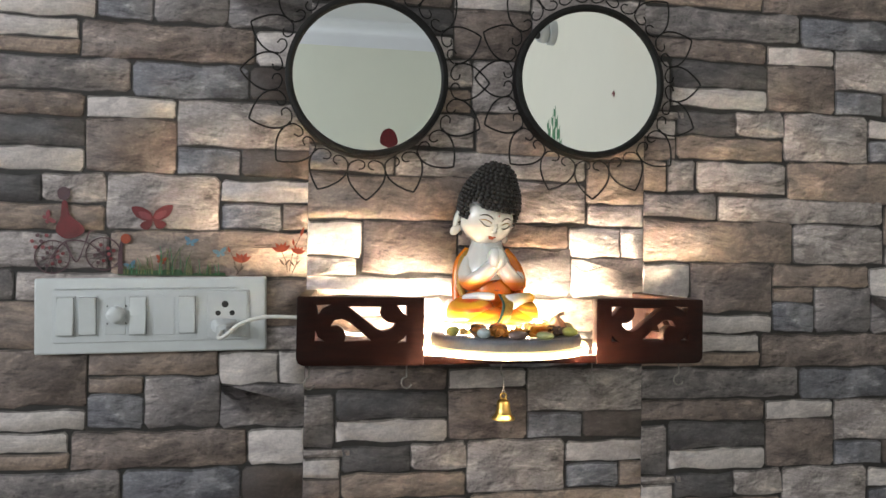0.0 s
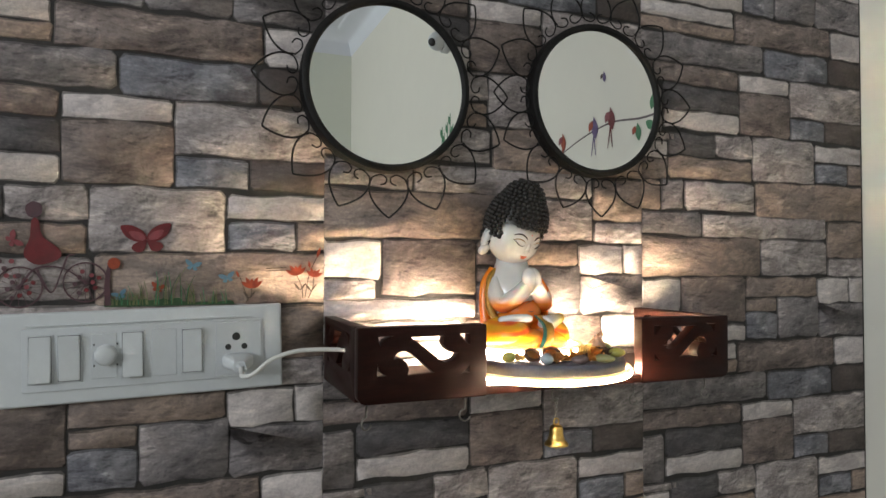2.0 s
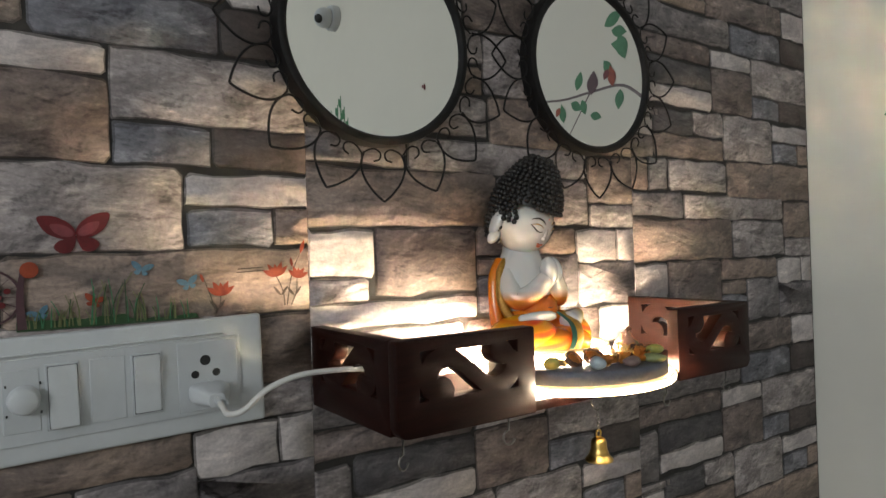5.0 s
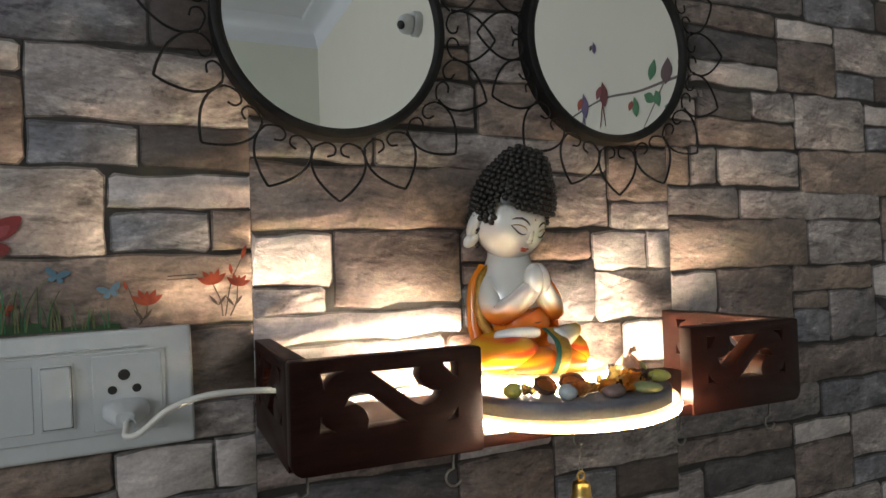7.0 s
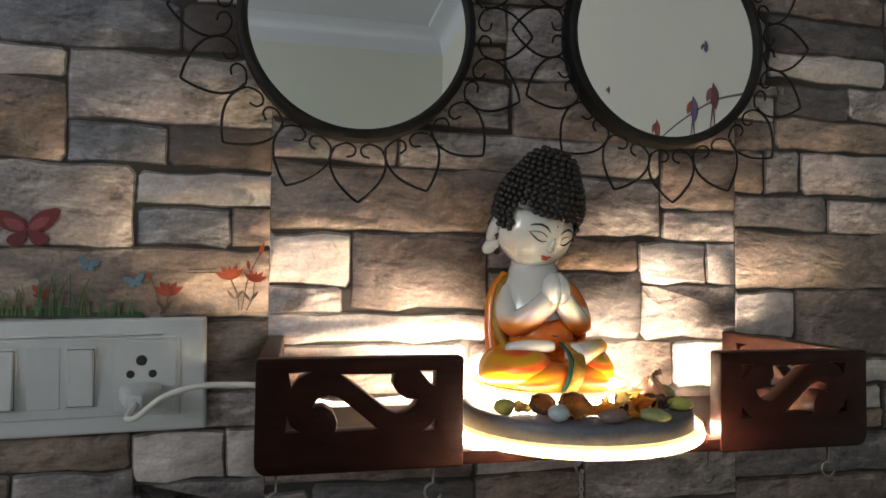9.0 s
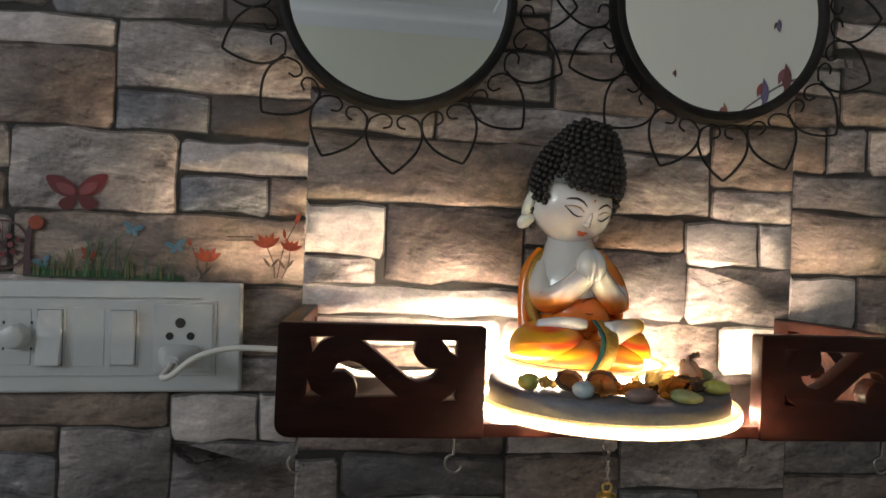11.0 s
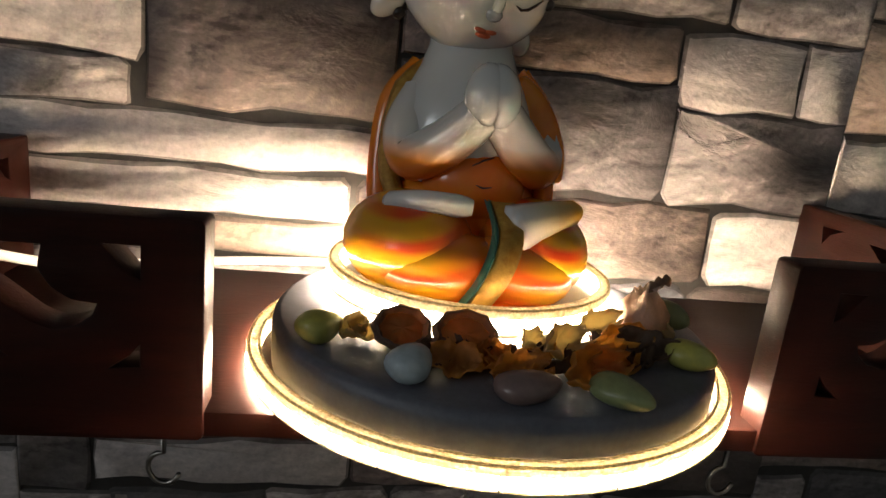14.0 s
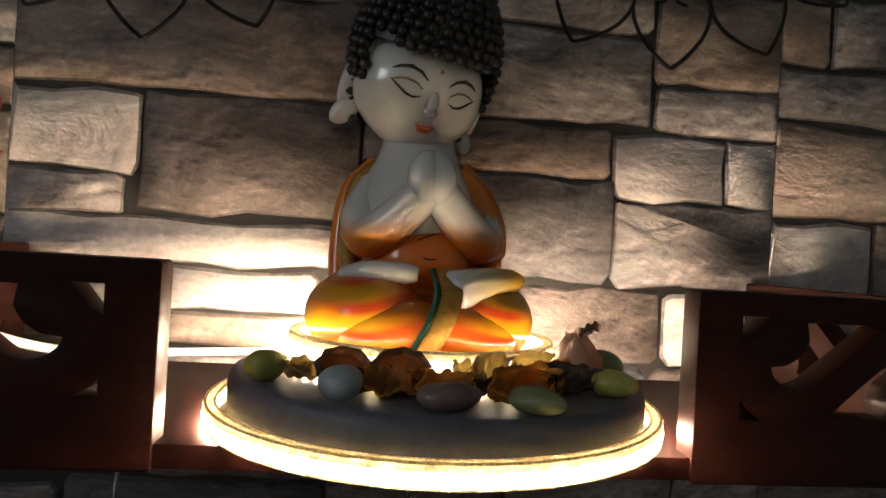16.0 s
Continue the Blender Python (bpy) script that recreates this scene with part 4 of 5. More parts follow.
rocker(-0.0975, True)
rocker(-0.0725, False)
rocker(-0.0158, True)
rocker(0.0408, False)
part("blank", boxed(0.0015, 0.0255, -0.0124, -0.011, -0.024, 0.024, bevel=0.0004, segments=1), PLASTIC_IN, plate)
dim = part("dimmer", boxed(-0.0535, -0.0305, -0.0125, -0.011, -0.0225, 0.0225, bevel=0.0004, segments=1), PLASTIC_IN, plate)
bm = bmesh.new()
lathe(bm, [(0.0105, 0.0), (0.0103, 0.004), (0.0090, 0.0092), (0.0080, 0.0100), (0, 0.0102)], 40)
for v in bm.verts:
    a = math.atan2(v.co.y, v.co.x)
    v.co.xy *= 1 + 0.012 * math.sin(20 * a)
part("knob", bm, PLASTIC, dim, "round ribbed knob", pose(-0.0405, -0.0124, 0.001, 90, 0, 0))
bm = bmesh.new()
for a in (-135, -45, 45, 135):
    box(bm, -0.0405 + 0.0148 * math.sin(radians(a)) - 0.0006, -0.0405 + 0.0148 * math.sin(radians(a)) + 0.0006, -0.0129, -0.0120, 0.0012 + 0.0148 * math.cos(radians(a)) - 0.001, 0.0012 + 0.0148 * math.cos(radians(a)) + 0.001)
part("dial_marks", bm, HOLE, dim)
sock = part("socket", boxed(0.0635, 0.1110, -0.0126, -0.011, -0.0285, 0.0275, bevel=0.0005, segments=1), PLASTIC_IN, plate)
for hx, hz, r in ((0.0850, 0.0120, 0.0042), (0.0767, 0.0012, 0.0032), (0.0933, 0.0012, 0.0032), (0.0770, -0.0120, 0.0024), (0.0930, -0.0120, 0.0024)):
    bm = bmesh.new()
    lathe(bm, [(0, 0.0003), (r, 0.0003), (r, 0.0), (0, 0.0)], 20)
    part("pin_hole", bm, HOLE, sock, m=pose(hx, -0.0125, hz, 90, 0, 0))

plug = thing("plug", "white two-pin plug pushed into the socket", "plug", pose(-0.0955, -0.0128, 1.2535))
bm = bmesh.new()
loft = [(0.0, 0.0150, 0.0078, 0), (0.007, 0.0160, 0.0082, 0), (0.013, 0.0140, 0.0076, -0.001), (0.022, 0.0090, 0.0064, -0.002), (0.028, 0.0062, 0.0054, -0.003)]
rings = []
for d, w, hh, dz in loft:
    rings.append([bm.verts.new((w * math.copysign(abs(math.cos(a)) ** 0.6, math.cos(a)), -d, dz + hh * math.copysign(abs(math.sin(a)) ** 0.6, math.sin(a)))) for a in (2 * math.pi * k / 24 for k in range(24))])
for a, b in zip(rings, rings[1:]):
    for k in range(24):
        bm.faces.new((a[k], a[(k + 1) % 24], b[(k + 1) % 24], b[k]))
bm.faces.new(rings[0]), bm.faces.new(rings[-1])
part("body", bm, PLASTIC, plug, angle=60)
for i in range(4):
    bm = bmesh.new()
    lathe(bm, [(0.0042 - 0.0004 * i, 0), (0.0046 - 0.0004 * i, 0.0008), (0.0042 - 0.0004 * i, 0.0018), (0.0025, 0.0018), (0.0025, 0)], 20, closed=True)
    part("strain_ring", bm, PLASTIC, plug, m=pose(0.0015 + 0.0008 * i, -0.0275 - 0.0017 * i, -0.0032 - 0.0007 * i, 68, 0, 8))

cable = thing("power_cable", "white round power cable looping from the plug into the shelf", "cable")
way_out = [(-0.0940, -0.0400, 1.2500), (-0.0945, -0.0530, 1.2465), (-0.0940, -0.0655, 1.2440), (-0.0850, -0.0735, 1.2470), (-0.0680, -0.0780, 1.2610), (-0.0450, -0.0805, 1.2685), (-0.0200, -0.0825, 1.2695), (0.0060, -0.0840, 1.2680), (0.0200, -0.0840, 1.2650)]
part("outer_length", tube(bmesh.new(), curve_pts(way_out, 7), 0.0023, 10), CABLE, cable, angle=180)
inside = [(0.0200, -0.0840, 1.2650), (0.0330, -0.0740, 1.2570), (0.0520, -0.0500, 1.2470), (0.0800, -0.0260, 1.2430), (0.1150, -0.0120, 1.2425), (0.1480, -0.0100, 1.2440), (0.1750, -0.0200, 1.2480)]
part("inner_length", tube(bmesh.new(), curve_pts(inside, 7), 0.0023, 10), CABLE, cable, angle=180)

# ---- printed decals on the stone paper ----
RED = varied("red_decal", (0.17, 0.008, 0.013), (0.11, 0.007, 0.010), 60, 0.5, relief=0.0)
ROSE = varied("rose_decal", (0.27, 0.055, 0.065), (0.21, 0.045, 0.055), 60, 0.5, relief=0.0)
PLUM = varied("dark_plum_decal", (0.075, 0.035, 0.045), (0.10, 0.04, 0.05), 60, 0.5, relief=0.0)
ORANGE = varied("orange_decal", (0.38, 0.062, 0.020), (0.25, 0.036, 0.014), 80, 0.5, relief=0.0)
BLUE = varied("blue_decal", (0.10, 0.20, 0.28), (0.14, 0.26, 0.34), 80, 0.5, relief=0.0)
LEAF = varied("green_decal", (0.035, 0.17, 0.075), (0.06, 0.23, 0.10), 40, 0.5, relief=0.0)
GRASS = varied("grass_decal", (0.13, 0.155, 0.055), (0.20, 0.205, 0.09), 90, 0.5, relief=0.0)
DEEP = varied("deep_green_decal", (0.02, 0.065, 0.02), (0.035, 0.09, 0.03), 90, 0.5, relief=0.0)
STEM = varied("stem_decal", (0.10, 0.07, 0.05), (0.07, 0.05, 0.04), 90, 0.5, relief=0.0)
TWIG = varied("twig_decal", (0.16, 0.12, 0.12), (0.12, 0.09, 0.09), 60, 0.5, relief=0.0)
VIOLET = varied("violet_decal", (0.14, 0.09, 0.22), (0.10, 0.07, 0.17), 60, 0.5, relief=0.0)
PAPER_Y = -0.0024


layers = {}


def decal(parent, name, loops, mat, level=0, at=None):
    """One flat printed shape; level lifts it over the shape below it."""
    me = sheet(name, loops, 0.0002)
    layers[parent.name] = layers.get(parent.name, 0) + 1
    part(name, me, mat, parent, m=(at or PLAIN) @ pose(0, -0.0002 - 0.00025 * level - 0.000013 * layers[parent.name], 0))


def leaf_loop(x, z, length, width, turn, n=14, belly=0.45):
    out = []
    c, s = math.cos(radians(turn)), math.sin(radians(turn))
    for k in range(2 * n):
        u = k / n if k <= n else 2 - k / n
        w = width * 0.5 * math.sin(math.pi * u ** (0.9 if belly < 0.5 else 1.2)) * (1 if k <= n else -1)
        px, pz = length * u, w
        out.append((x + px * c - pz * s, z + px * s + pz * c))
    return out


def stroke(pts, width):
    """A tapering flat line through (x, z) points."""
    p = curve_pts([(a, b, 0) for a, b in pts], 6)
    left, right = [], []
    for i, q in enumerate(p):
        d = (p[min(i + 1, len(p) - 1)] - p[max(i - 1, 0)]).normalized()
        w = width * (1 - 0.5 * i / len(p)) / 2
        left.append((q.x - d.y * w, q.y + d.x * w))
        right.append((q.x + d.y * w, q.y - d.x * w))
    return left + right[::-1]


def circle(x, z, r, n=28):
    return [(x + r * math.cos(2 * math.pi * k / n), z + r * math.sin(2 * math.pi * k / n)) for k in range(n)]


def flutter(x, z, size, mat, inner, label, turn=0):
    """A plain four-lobed shape."""
    ob = thing("wall_decal", label, "wall decal", Matrix.Translation((x, PAPER_Y, z)), "decals over the switch board")
    for s in (-1, 1):
        big = [(s * p * size, q * size * 1.3) for p, q in ((0.0, 0.0), (0.12, 0.22), (0.5, 0.42), (0.92, 0.46), (0.98, 0.34), (0.78, 0.06), (0.42, -0.10), (0.12, -0.12))]
        low = [(s * p * size, q * size * 1.3) for p, q in ((0.0, -0.06), (0.22, -0.10), (0.50, -0.16), (0.62, -0.30), (0.44, -0.44), (0.14, -0.40))]
        at = pose(0, 0, 0, 0, turn, 0)
        decal(ob, "upper_lobe", [spline(big, 4)], mat, 0, at)
        decal(ob, "lower_lobe", [spline(low, 4)], mat, 1, at)
        if inner:
            decal(ob, "inner_lobe", [spline([(p * 0.62 + s * size * 0.06, q * 0.55) for p, q in big], 4)], inner, 2, at)
    return ob


flutter(-0.1860, 1.3835, 0.0245, RED, ROSE, "dark red winged decal stuck on the stone paper", -4)
flutter(-0.1410, 1.3550, 0.0085, BLUE, None, "small blue winged decal on the stone paper", 12)
flutter(-0.1060, 1.3420, 0.0085, BLUE, None, "small blue winged decal on the stone paper", -14)
flutter(-0.1750, 1.3320, 0.0075, ORANGE, None, "small orange winged decal in printed grass", 16)
flutter(-0.2110, 1.3245, 0.0075, BLUE, None, "small teal winged decal in printed grass", -20)
flutter(-0.3050, 1.3800, 0.0090, ROSE, None, "faded rose winged decal on the stone paper", 60)

# printed grass above the board
lawn = thing("grass_decal", "strip of printed green grass above the switch board", "wall decal", Matrix.Translation((0, PAPER_Y, 0)))
rng = random.Random(11)
decal(lawn, "turf", [[(-0.225, 1.3125)] + [(-0.225 + 0.125 * k / 30, 1.3155 + 0.0022 * rng.random() + (0.003 if k < 18 else 0.0)) for k in range(31)] + [(-0.098, 1.3130)]], DEEP)
for i in range(64):
    x = rng.uniform(-0.222, -0.105)
    tall = (0.020 + 0.026 * math.exp(-((x + 0.165) / 0.022) ** 2)) * rng.uniform(0.3, 0.9)
    lean = rng.uniform(-0.35, 0.35) * tall
    decal(lawn, "blade", [stroke([(x, 1.314), (x + lean * 0.3, 1.314 + tall * 0.55), (x + lean, 1.314 + tall)], 0.0010)], rng.choice((GRASS, GRASS, DEEP, LEAF)), i % 3)


def lily(x, z, foot, size, turn):
    ob = thing("flower_decal", "printed orange lily on the stone paper", "wall decal", Matrix.Translation((0, PAPER_Y, 0)), "printed lilies")
    decal(ob, "stem", [stroke([foot, ((x + foot[0]) / 2 + 0.002, (z + foot[1]) / 2), (x, z)], 0.0012)], STEM)
    for a in (35, 62, 90, 118, 147):
        decal(ob, "petal", [leaf_loop(x, z, size * (1 if a != 90 else 0.8), size * 0.34, a + turn)], ORANGE, 1 + (a % 2))
    for s in (-1, 1):
        decal(ob, "stem_leaf", [leaf_loop((x + foot[0]) / 2, (z + foot[1]) / 2 - 0.004, 0.011, 0.0024, 90 + s * 38)], STEM, 1)


lily(-0.0800, 1.3300, (-0.086, 1.3150), 0.0140, 0)
lily(-0.0310, 1.3440, (-0.024, 1.3180), 0.0140, 8)
lily(-0.0120, 1.3420, (-0.018, 1.3180), 0.0115, -10)
buds = thing("flower_decal", "printed orange lily buds on thin stems", "wall decal", Matrix.Translation((0, PAPER_Y, 0)), "printed lilies")
decal(buds, "stem", [stroke([(-0.022, 1.318), (-0.017, 1.345), (-0.008, 1.366)], 0.0010)], STEM)
decal(buds, "bud", [leaf_loop(-0.0085, 1.3640, 0.013, 0.0036, 72)], ORANGE, 1)
decal(buds, "bud", [leaf_loop(-0.0165, 1.3520, 0.009, 0.0028, 98)], ORANGE, 1)
decal(buds, "stem", [stroke([(-0.084, 1.316), (-0.089, 1.332), (-0.094, 1.346)], 0.0010)], STEM)
decal(buds, "bud", [leaf_loop(-0.0940, 1.3420, 0.008, 0.0026, 108)], ORANGE, 1)
writing = thing("printed_mark", "faint illegible line of small print on the stone paper", "wall decal", Matrix.Translation((0, PAPER_Y, 0)))
decal(writing, "bar", [[(-0.066, 1.3487), (-0.042, 1.3497), (-0.042, 1.3504), (-0.066, 1.3494)]], STEM)
decal(writing, "bar", [[(-0.065, 1.3515), (-0.043, 1.3524), (-0.043, 1.3532), (-0.065, 1.3523)]], STEM)

# plain red drop shape over a printed bicycle
cycle = thing("bicycle_decal", "printed dark bicycle with a plain red shape above", "wall decal", Matrix.Translation((0, PAPER_Y, 0)))
for wx, wz in ((-0.2995, 1.3335), (-0.2420, 1.3380)):
    decal(cycle, "wheel", [circle(wx, wz, 0.0205), circle(wx, wz, 0.0190)[::-1]], PLUM)
    for k in range(8):
        a = math.pi * k / 8
        dx, dz = 0.019 * math.cos(a), 0.019 * math.sin(a)
        decal(cycle, "spoke", [stroke([(wx - dx, wz - dz), (wx, wz), (wx + dx, wz + dz)], 0.0006)], PLUM, 1)
    for k in range(9):
        a = 2.4 * k
        decal(cycle, "blossom", [circle(wx + 0.013 * math.cos(a) * (0.5 + 0.06 * k), wz + 0.013 * math.sin(a) * (0.5 + 0.06 * k), 0.0022, 10)], (ROSE, PLUM, RED)[k % 3], 2)
for pts in ([(-0.2995, 1.3335), (-0.285, 1.352), (-0.262, 1.352), (-0.242, 1.338)], [(-0.285, 1.352), (-0.272, 1.328), (-0.262, 1.352)], [(-0.262, 1.352), (-0.258, 1.364), (-0.252, 1.366)]):
    decal(cycle, "bar", [stroke(pts, 0.0022)], PLUM, 3)
decal(cycle, "tree_stroke", [stroke([(-0.2215, 1.314), (-0.2225, 1.338), (-0.2200, 1.360)], 0.006)], PLUM, 1)
decal(cycle, "red_drop", [spline([(-0.2895, 1.4000), (-0.2840, 1.4000), (-0.2800, 1.3840), (-0.2660, 1.3720), (-0.2640, 1.3640), (-0.2720, 1.3580), (-0.2860, 1.3560), (-0.2960, 1.3660), (-0.2910, 1.3820)], 4)], RED, 4)
decal(cycle, "dark_oval", [spline([(-0.2950, 1.4130), (-0.2885, 1.4180), (-0.2815, 1.4150), (-0.2810, 1.4070), (-0.2860, 1.4020), (-0.2930, 1.4040)], 4)], PLUM, 5)
for k in range(7):
    decal(cycle, "blossom", [circle(-0.318 + 0.006 * (k % 4) - 0.004 * (k // 4), 1.345 + 0.007 * (k % 3), 0.0024, 10)], (ROSE, PLUM)[k % 2], 2)
decal(cycle, "orange_blossom", [circle(-0.2165, 1.3570, 0.0060, 14)], ORANGE, 2)

# ---- decals and camera dome on the side wall ----
SIDEWALL = Matrix.Translation((SIDE, 0, 0)) @ pose(0, 0, 0, 0, 0, -90)
# in this frame local x runs along -y of the room


def side_thing(name, label, category, group=""):
    return thing(name, label, category, SIDEWALL, group)


tree = side_thing("branch_decal", "leafy branch decal with plain coloured shapes on the cream wall", "wall decal")
for pts, w in (([(0.33, 1.25), (0.36, 1.50), (0.345, 1.72), (0.37, 1.95), (0.36, 2.15)], 0.016), ([(0.35, 1.66), (0.42, 1.715), (0.50, 1.722), (0.60, 1.722), (0.72, 1.735), (0.85, 1.718), (0.97, 1.688), (1.06, 1.678)], 0.007),
               ([(0.345, 1.78), (0.40, 1.84), (0.42, 1.92)], 0.008), ([(0.345, 1.50), (0.27, 1.58), (0.20, 1.63), (0.155, 1.635)], 0.009), ([(0.35, 1.86), (0.28, 1.93), (0.22, 2.0)], 0.007), ([(0.52, 1.72), (0.56, 1.67), (0.60, 1.62)], 0.004)):
    decal(tree, "twig", [stroke(pts, w)], TWIG)
rng = random.Random(3)
for lx, lz, ln, turn in ((0.47, 1.86, 0.055, 160), (0.45, 1.845, 0.045, 200), (0.43, 1.83, 0.06, 255), (0.44, 1.90, 0.06, 120), (0.40, 1.93, 0.06, 60), (0.41, 1.80, 0.045, 20), (0.56, 1.735, 0.045, 110), (0.58, 1.71, 0.04, 215), (0.545, 1.71, 0.038, 255),
                         (0.455, 1.75, 0.04, 60), (0.43, 1.71, 0.045, 280), (0.345, 1.70, 0.05, 60), (0.52, 1.67, 0.035, 200), (0.395, 1.60, 0.055, 190), (0.60, 1.625, 0.03, 250), (0.215, 1.665, 0.055, 165), (0.205, 1.64, 0.05, 185), (0.20, 1.615, 0.05, 235), (0.165, 1.57, 0.05, 200), (0.17, 1.425, 0.05, 165), (0.20, 0.985, 0.06, 160), (0.24, 1.98, 0.05, 80)):
    decal(tree, "leaf", [leaf_loop(lx, lz, ln, ln * 0.55, turn)], LEAF, 1)
decal(tree, "dark_leaf", [leaf_loop(0.515, 1.715, 0.055, 0.034, 100)], PLUM, 1)
decal(tree, "dark_leaf", [leaf_loop(0.165, 1.545, 0.045, 0.024, 200)], PLUM, 1)
for px, pz, mat, mat2, sz in ((0.457, 1.745, ORANGE, RED, 0.042), (0.722, 1.745, RED, ROSE, 0.054), (0.797, 1.735, VIOLET, ORANGE, 0.054), (0.612, 1.690, LEAF, ORANGE, 0.040), (0.955, 1.722, ORANGE, ROSE, 0.046), (0.75, 1.865, VIOLET, STEM, 0.026), (1.22, 1.895, RED, ROSE, 0.022)):
    decal(tree, "coloured_drop", [leaf_loop(px, pz + sz * 0.6, sz * 1.2, sz * 0.55, 262, belly=0.6)], mat, 2)
    if sz > 0.045:
        for lean in (-0.004, 0.006):
            decal(tree, "trailing_stroke", [stroke([(px, pz - sz * 0.3), (px + lean, pz - sz * 0.9), (px + 2 * lean, pz - sz * 1.4)], 0.005)], mat, 2)
    decal(tree, "coloured_drop", [leaf_loop(px + 0.006, pz + sz * 0.4, sz * 0.6, sz * 0.4, 300)], mat2, 3)
cactus = side_thing("plant_decal", "green printed cactus plant on the cream wall", "wall decal")
for k, (cx, top) in enumerate(((1.80, 1.95), (1.83, 2.00), (1.86, 1.97), (1.895, 1.93), (1.92, 1.96), (1.77, 1.90))):
    decal(cactus, "stalk", [stroke([(cx, 1.70), (cx + 0.006, 1.85), (cx + 0.003, top)], 0.014)], LEAF, k % 2)
    for j in range(3):
        decal(cactus, "pad", [leaf_loop(cx, top - 0.05 - 0.05 * j, 0.05, 0.026, 90 + (30 if j % 2 else -30))], LEAF, 2)
flower = thing("flower_decal", "red printed flower on the pale green wall", "wall decal", Matrix.Translation((0.31, BACK, 0)) @ pose(0, 0, 0, 0, 0, 180), "decals on the green wall")
decal(flower, "stem", [stroke([(0.0, 1.95), (0.005, 2.05), (0.0, 2.14)], 0.016)], RED)
decal(flower, "bloom", [spline([(-0.06, 2.13), (-0.04, 2.20), (0.0, 2.225), (0.045, 2.20), (0.06, 2.13), (0.02, 2.10), (-0.02, 2.10)], 4)], RED, 1)
dome = thing("dome_camera", "white dome camera with a dark lens on the wall", "camera", Matrix.Translation((SIDE, -1.86, 2.315)))
bm = bmesh.new()
lathe(bm, [(0, 0), (0.050, 0), (0.050, 0.022), (0.046, 0.030), (0.0, 0.030)], 40)
part("base", bm, PLASTIC, dome, m=pose(0, 0, 0, 0, -90, 0))
bm = bmesh.new()
blob(bm, (-0.050, 0, -0.004), (0.040, 0.040, 0.040), 0)
part("ball", bm, PLASTIC, dome, angle=180)
bm = bmesh.new()
lathe(bm, [(0, 0.004), (0.012, 0.003), (0.017, 0.0), (0.017, -0.012), (0, -0.012)], 32)
part("lens", bm, HOLE, dome, "dark round lens", look((-0.082, 0.018, -0.018), (0.3, -0.25, 0.2)))

# ---- stones of the paper: one drop of the print repeats, each strip hung at its own height ----
# u0, u1 across the strip, z0, z1, tone
UPPER = [
    (0.0, 0.174, 1.698, 1.714, "T"), (0.0, 0.172, 1.718, 1.739, "W"), (0.177, 0.379, 1.697, 1.739, "B"), (0.383, 0.449, 1.697, 1.739, "W"),
    (0.0, 0.232, 1.655, 1.692, "G"), (0.236, 0.373, 1.653, 1.691, "S"), (0.377, 0.449, 1.654, 1.692, "K"),
    (0.0, 0.180, 1.624, 1.649, "B"), (0.185, 0.286, 1.625, 1.646, "W"), (0.290, 0.449, 1.592, 1.647, "L"),
    (0.0, 0.036, 1.550, 1.614, "G"), (0.041, 0.182, 1.586, 1.618, "D"), (0.185, 0.288, 1.558, 1.621, "B"), (0.041, 0.182, 1.557, 1.582, "W"),
]
MIDDLE = [
    (0.292, 0.364, 1.557, 1.588, "S"), (0.368, 0.449, 1.556, 1.588, "K"), (0.0, 0.058, 1.538, 1.546, "L"), (0.0, 0.045, 1.512, 1.535, "W"),
    (0.049, 0.134, 1.518, 1.549, "D"), (0.137, 0.208, 1.519, 1.551, "L"), (0.211, 0.341, 1.488, 1.552, "L"), (0.345, 0.449, 1.524, 1.549, "W"),
    (0.345, 0.416, 1.490, 1.520, "S"), (0.420, 0.449, 1.490, 1.520, "T"), (0.0, 0.045, 1.481, 1.508, "B"), (0.049, 0.207, 1.485, 1.513, "T"),
    (0.0, 0.032, 1.438, 1.477, "T"), (0.036, 0.074, 1.438, 1.479, "G"), (0.079, 0.212, 1.439, 1.478, "L"), (0.217, 0.449, 1.431, 1.484, "T"),
]
LOWER = [
    (0.0, 0.107, 1.402, 1.434, "G"), (0.111, 0.366, 1.399, 1.431, "L"), (0.370, 0.449, 1.371, 1.426, "T"), (0.0, 0.222, 1.342, 1.397, "T"),
    (0.226, 0.366, 1.343, 1.394, "L"), (0.371, 0.449, 1.340, 1.366, "L"), (0.0, 0.067, 1.294, 1.337, "W"), (0.0, 0.060, 1.269, 1.290, "L"),
    (0.071, 0.191, 1.273, 1.338, "B"), (0.195, 0.343, 1.309, 1.337, "T"), (0.346, 0.416, 1.299, 1.335, "W"), (0.419, 0.449, 1.298, 1.336, "W"),
    (0.195, 0.256, 1.288, 1.305, "T"), (0.260, 0.346, 1.246, 1.305, "G"), (0.195, 0.257, 1.246, 1.284, "S"), (0.349, 0.449, 1.244, 1.294, "G"),
    (0.0, 0.191, 1.244, 1.266, "W"),
]
DROP, STRIP = 0.500, 0.450
PHASE = {1: 0.0, 0: 0.048, -1: -0.117, -2: 0.21, -3: 0.07, -4: -0.15, -5: 0.02, -6: 0.15, -7: -0.08, -8: 0.19}


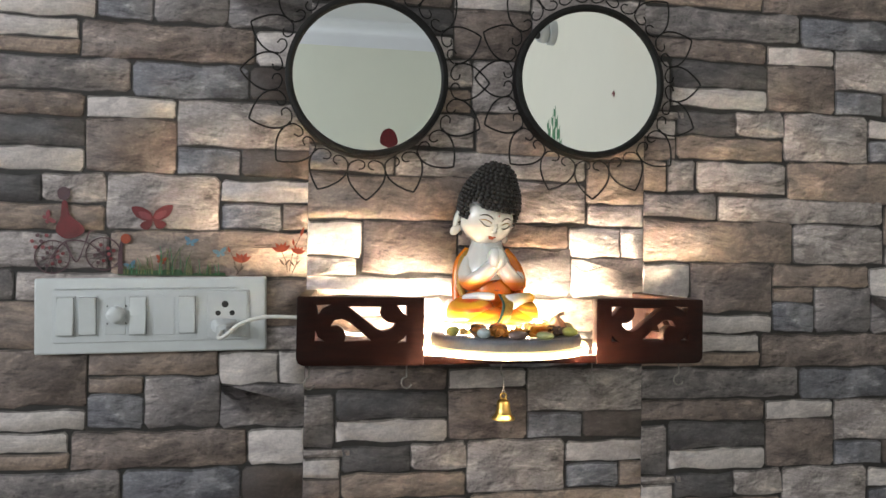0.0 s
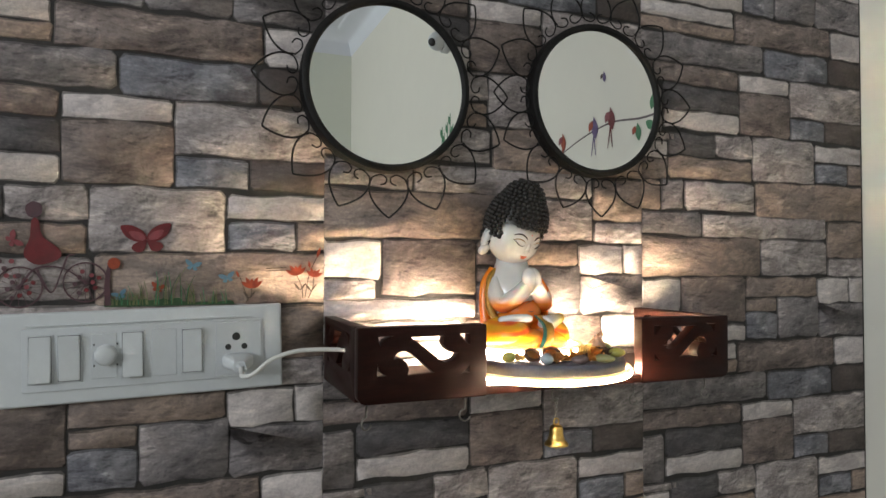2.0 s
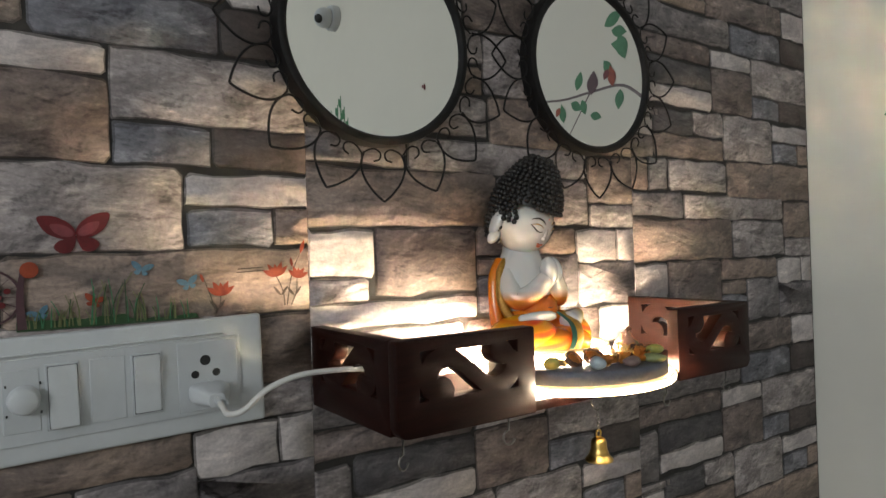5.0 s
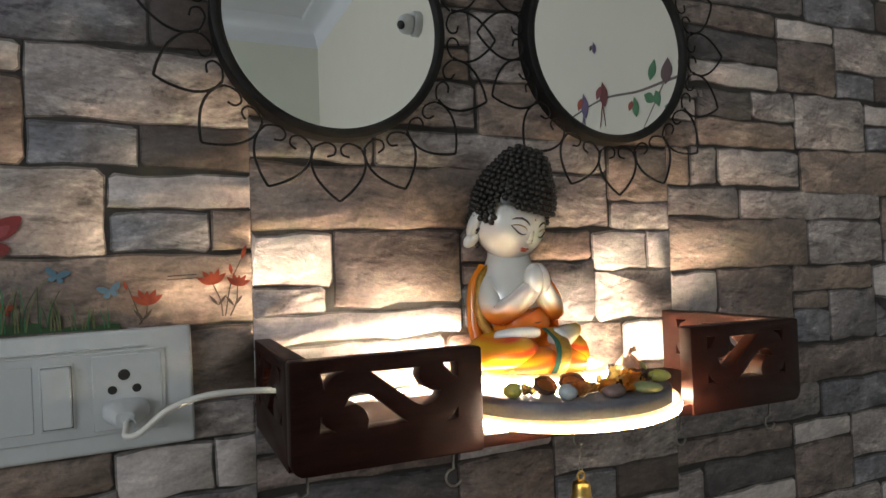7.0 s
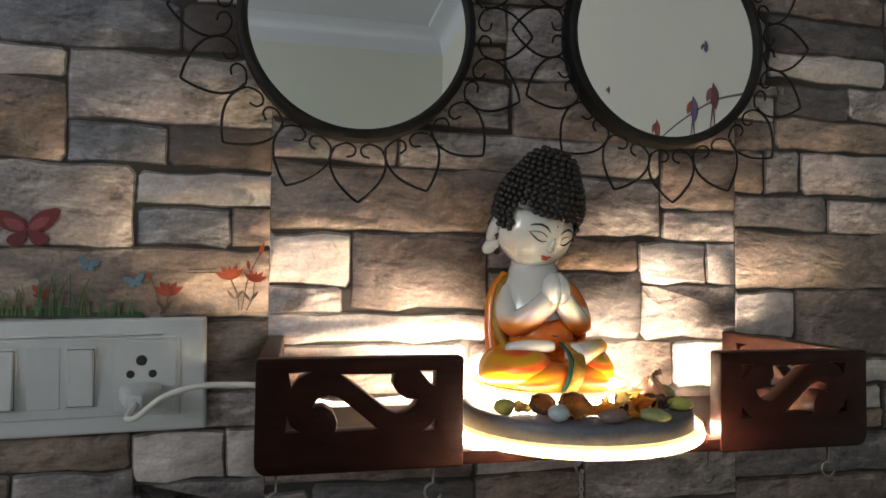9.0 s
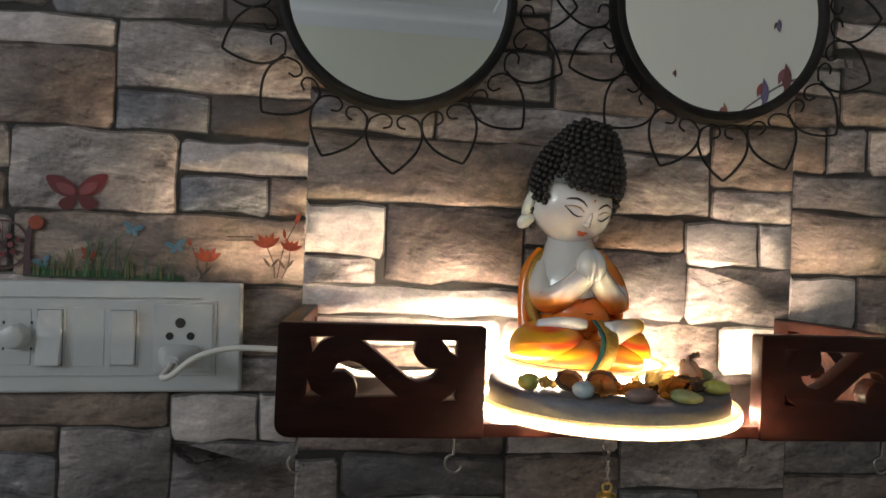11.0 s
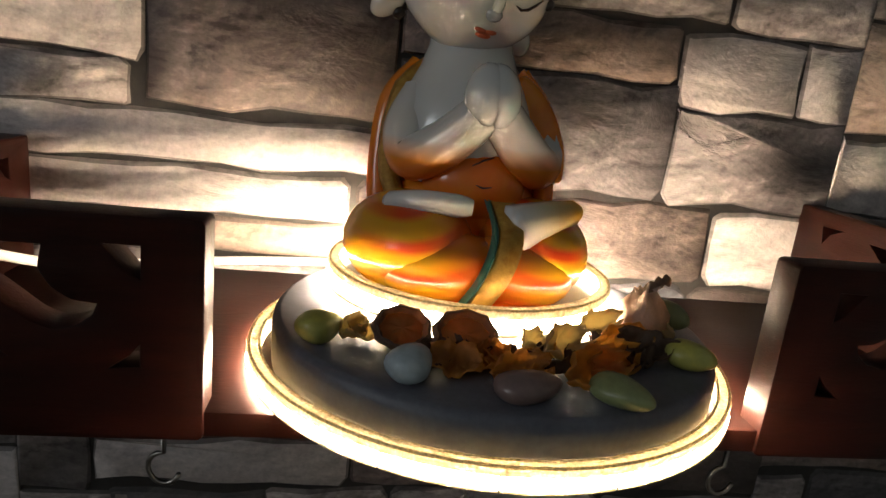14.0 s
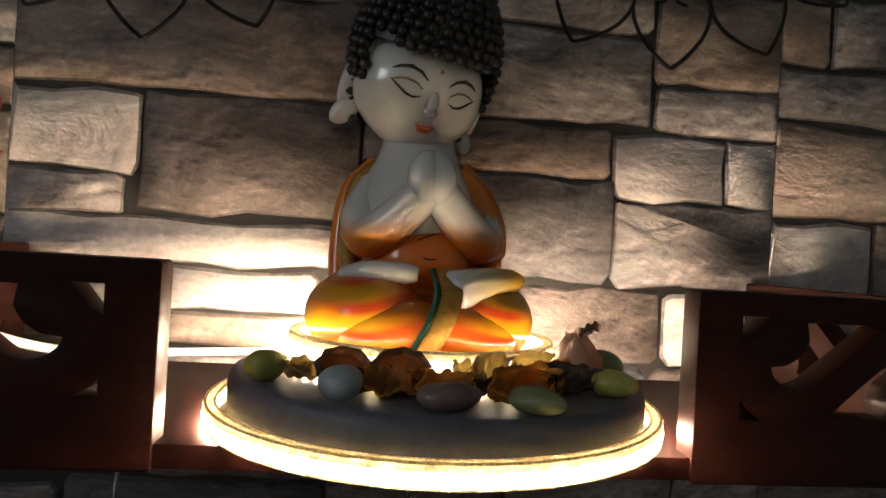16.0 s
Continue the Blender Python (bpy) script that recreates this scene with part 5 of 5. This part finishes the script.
def stone_mesh(u0, u1, z0, z1, tone, seed):
    """A low slab with a wavering, chipped outline; its rim carries printed shade in its colour, deeper along the top.
    """
    rng = random.Random(seed)
    w, h = u1 - u0, z1 - z0
    cut = min(0.0060, w * 0.16, h * 0.20)
    nx, nz = max(2, round(w / 0.021)), max(2, round(h / 0.021))
    drift = Vector((seed * 1.7, seed * 0.31, 0))
    sway = min(0.0030, 0.07 * h + 0.0004)
    pts, rim = [], []

    def side(a, b, n, axis, amount, inset):
        for k in range(n + 1):
            t = k / n
            p = [a[0] + (b[0] - a[0]) * t, a[1] + (b[1] - a[1]) * t]
            p[axis] += amount * (1.5 * noise.noise(Vector((p[0] * 26, p[1] * 26, axis * 9)) + drift) + rng.uniform(-0.4, 0.4))
            pts.append(p)
            rim.append(min(inset * rng.uniform(0.6, 1.5), 0.22 * min(w, h)))

    c = [cut * rng.uniform(0.0, 1.0) for _ in range(4)]
    if u0 < 0.001:
        c[0] = c[3] = 0.0
    if u1 > 0.448:
        c[1] = c[2] = 0.0
    free = lambda q: 0.0013 if q else 0.0
    lo, ro = u0 - (0.0016 if u0 > 0.001 else 0), u1 + (0.0015 if u1 < 0.448 else 0.0008)
    zl, zh = z0 - 0.0019, z1 + 0.0018
    side((lo + c[0], zl), (ro - c[1], zl), nx, 1, sway, 0.0012)
    side((ro, zl + c[1]), (ro, zh - c[2]), nz, 0, free(u1 < 0.448), 0.0016 if u1 < 0.448 else 0.0001)
    side((ro - c[2], zh), (lo + c[3], zh), nx, 1, sway, 0.0024)
    side((lo, zh - c[3]), (lo, zl + c[0]), nz, 0, free(u0 > 0.001), 0.0016 if u0 > 0.001 else 0.0001)
    mid = Vector(((u0 + u1) / 2, 0, (z0 + z1) / 2))
    bm = bmesh.new()
    outer = [bm.verts.new((p[0], 0.0004, p[1])) for p in pts]
    inner = []
    for p, ins in zip(pts, rim):
        d = Vector((p[0], 0, p[1])) - mid
        q = Vector((d.x - math.copysign(min(ins, abs(d.x)), d.x) * min(1.0, abs(d.x) / (w / 2)) ** 6, 0, d.z - math.copysign(min(ins, abs(d.z)), d.z) * min(1.0, abs(d.z) / (h / 2)) ** 4)) + mid
        inner.append(bm.verts.new((q.x, -0.0014 - rng.uniform(0, 0.0003), q.z)))
    n = len(pts)
    for k in range(n):
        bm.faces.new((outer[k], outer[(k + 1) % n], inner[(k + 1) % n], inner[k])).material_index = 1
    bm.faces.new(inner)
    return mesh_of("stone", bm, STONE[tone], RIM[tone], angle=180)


PRINT = [(stone_mesh(*s, 100 + i), s) for i, s in enumerate(UPPER + MIDDLE + LOWER)]
spots = []
for k, phase in PHASE.items():
    for r in range(-3, 4):
        for i, (me, s) in enumerate(PRINT):
            dx, dz = k * STRIP, phase + r * DROP
            if s[2] + dz > 0.0 and s[3] + dz < CEIL and dx + s[0] > FAR:
                far = math.hypot((s[0] + s[1]) / 2 + dx - 0.25, (s[2] + s[3]) / 2 + dz - 1.38)
                spots.append((far, i, dx, dz))
spots.sort()
for far, i, dx, dz in spots[:300]:
    ob = new("stone", PRINT[i][0])
    ob.parent = wall_stone
    ob.location = (dx, 0, dz)
# the rest of the paper, joined by tone
rest = {}
for far, i, dx, dz in spots[300:]:
    me, s = PRINT[i]
    vs, fs, ix = rest.setdefault(s[4], ([], [], []))
    at = len(vs)
    vs += [(v.co.x + dx, v.co.y, v.co.z + dz) for v in me.vertices]
    fs += [[at + q for q in p.vertices] for p in me.polygons]
    ix += [p.material_index for p in me.polygons]
for tone, (vs, fs, ix) in rest.items():
    me = bpy.data.meshes.new("outer_stones")
    me.from_pydata(vs, [], fs)
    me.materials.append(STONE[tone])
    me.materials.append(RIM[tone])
    me.polygons.foreach_set("material_index", ix)
    ob = new("outer_stones", me)
    ob.parent = wall_stone
    tagged(ob, kind="stuff")
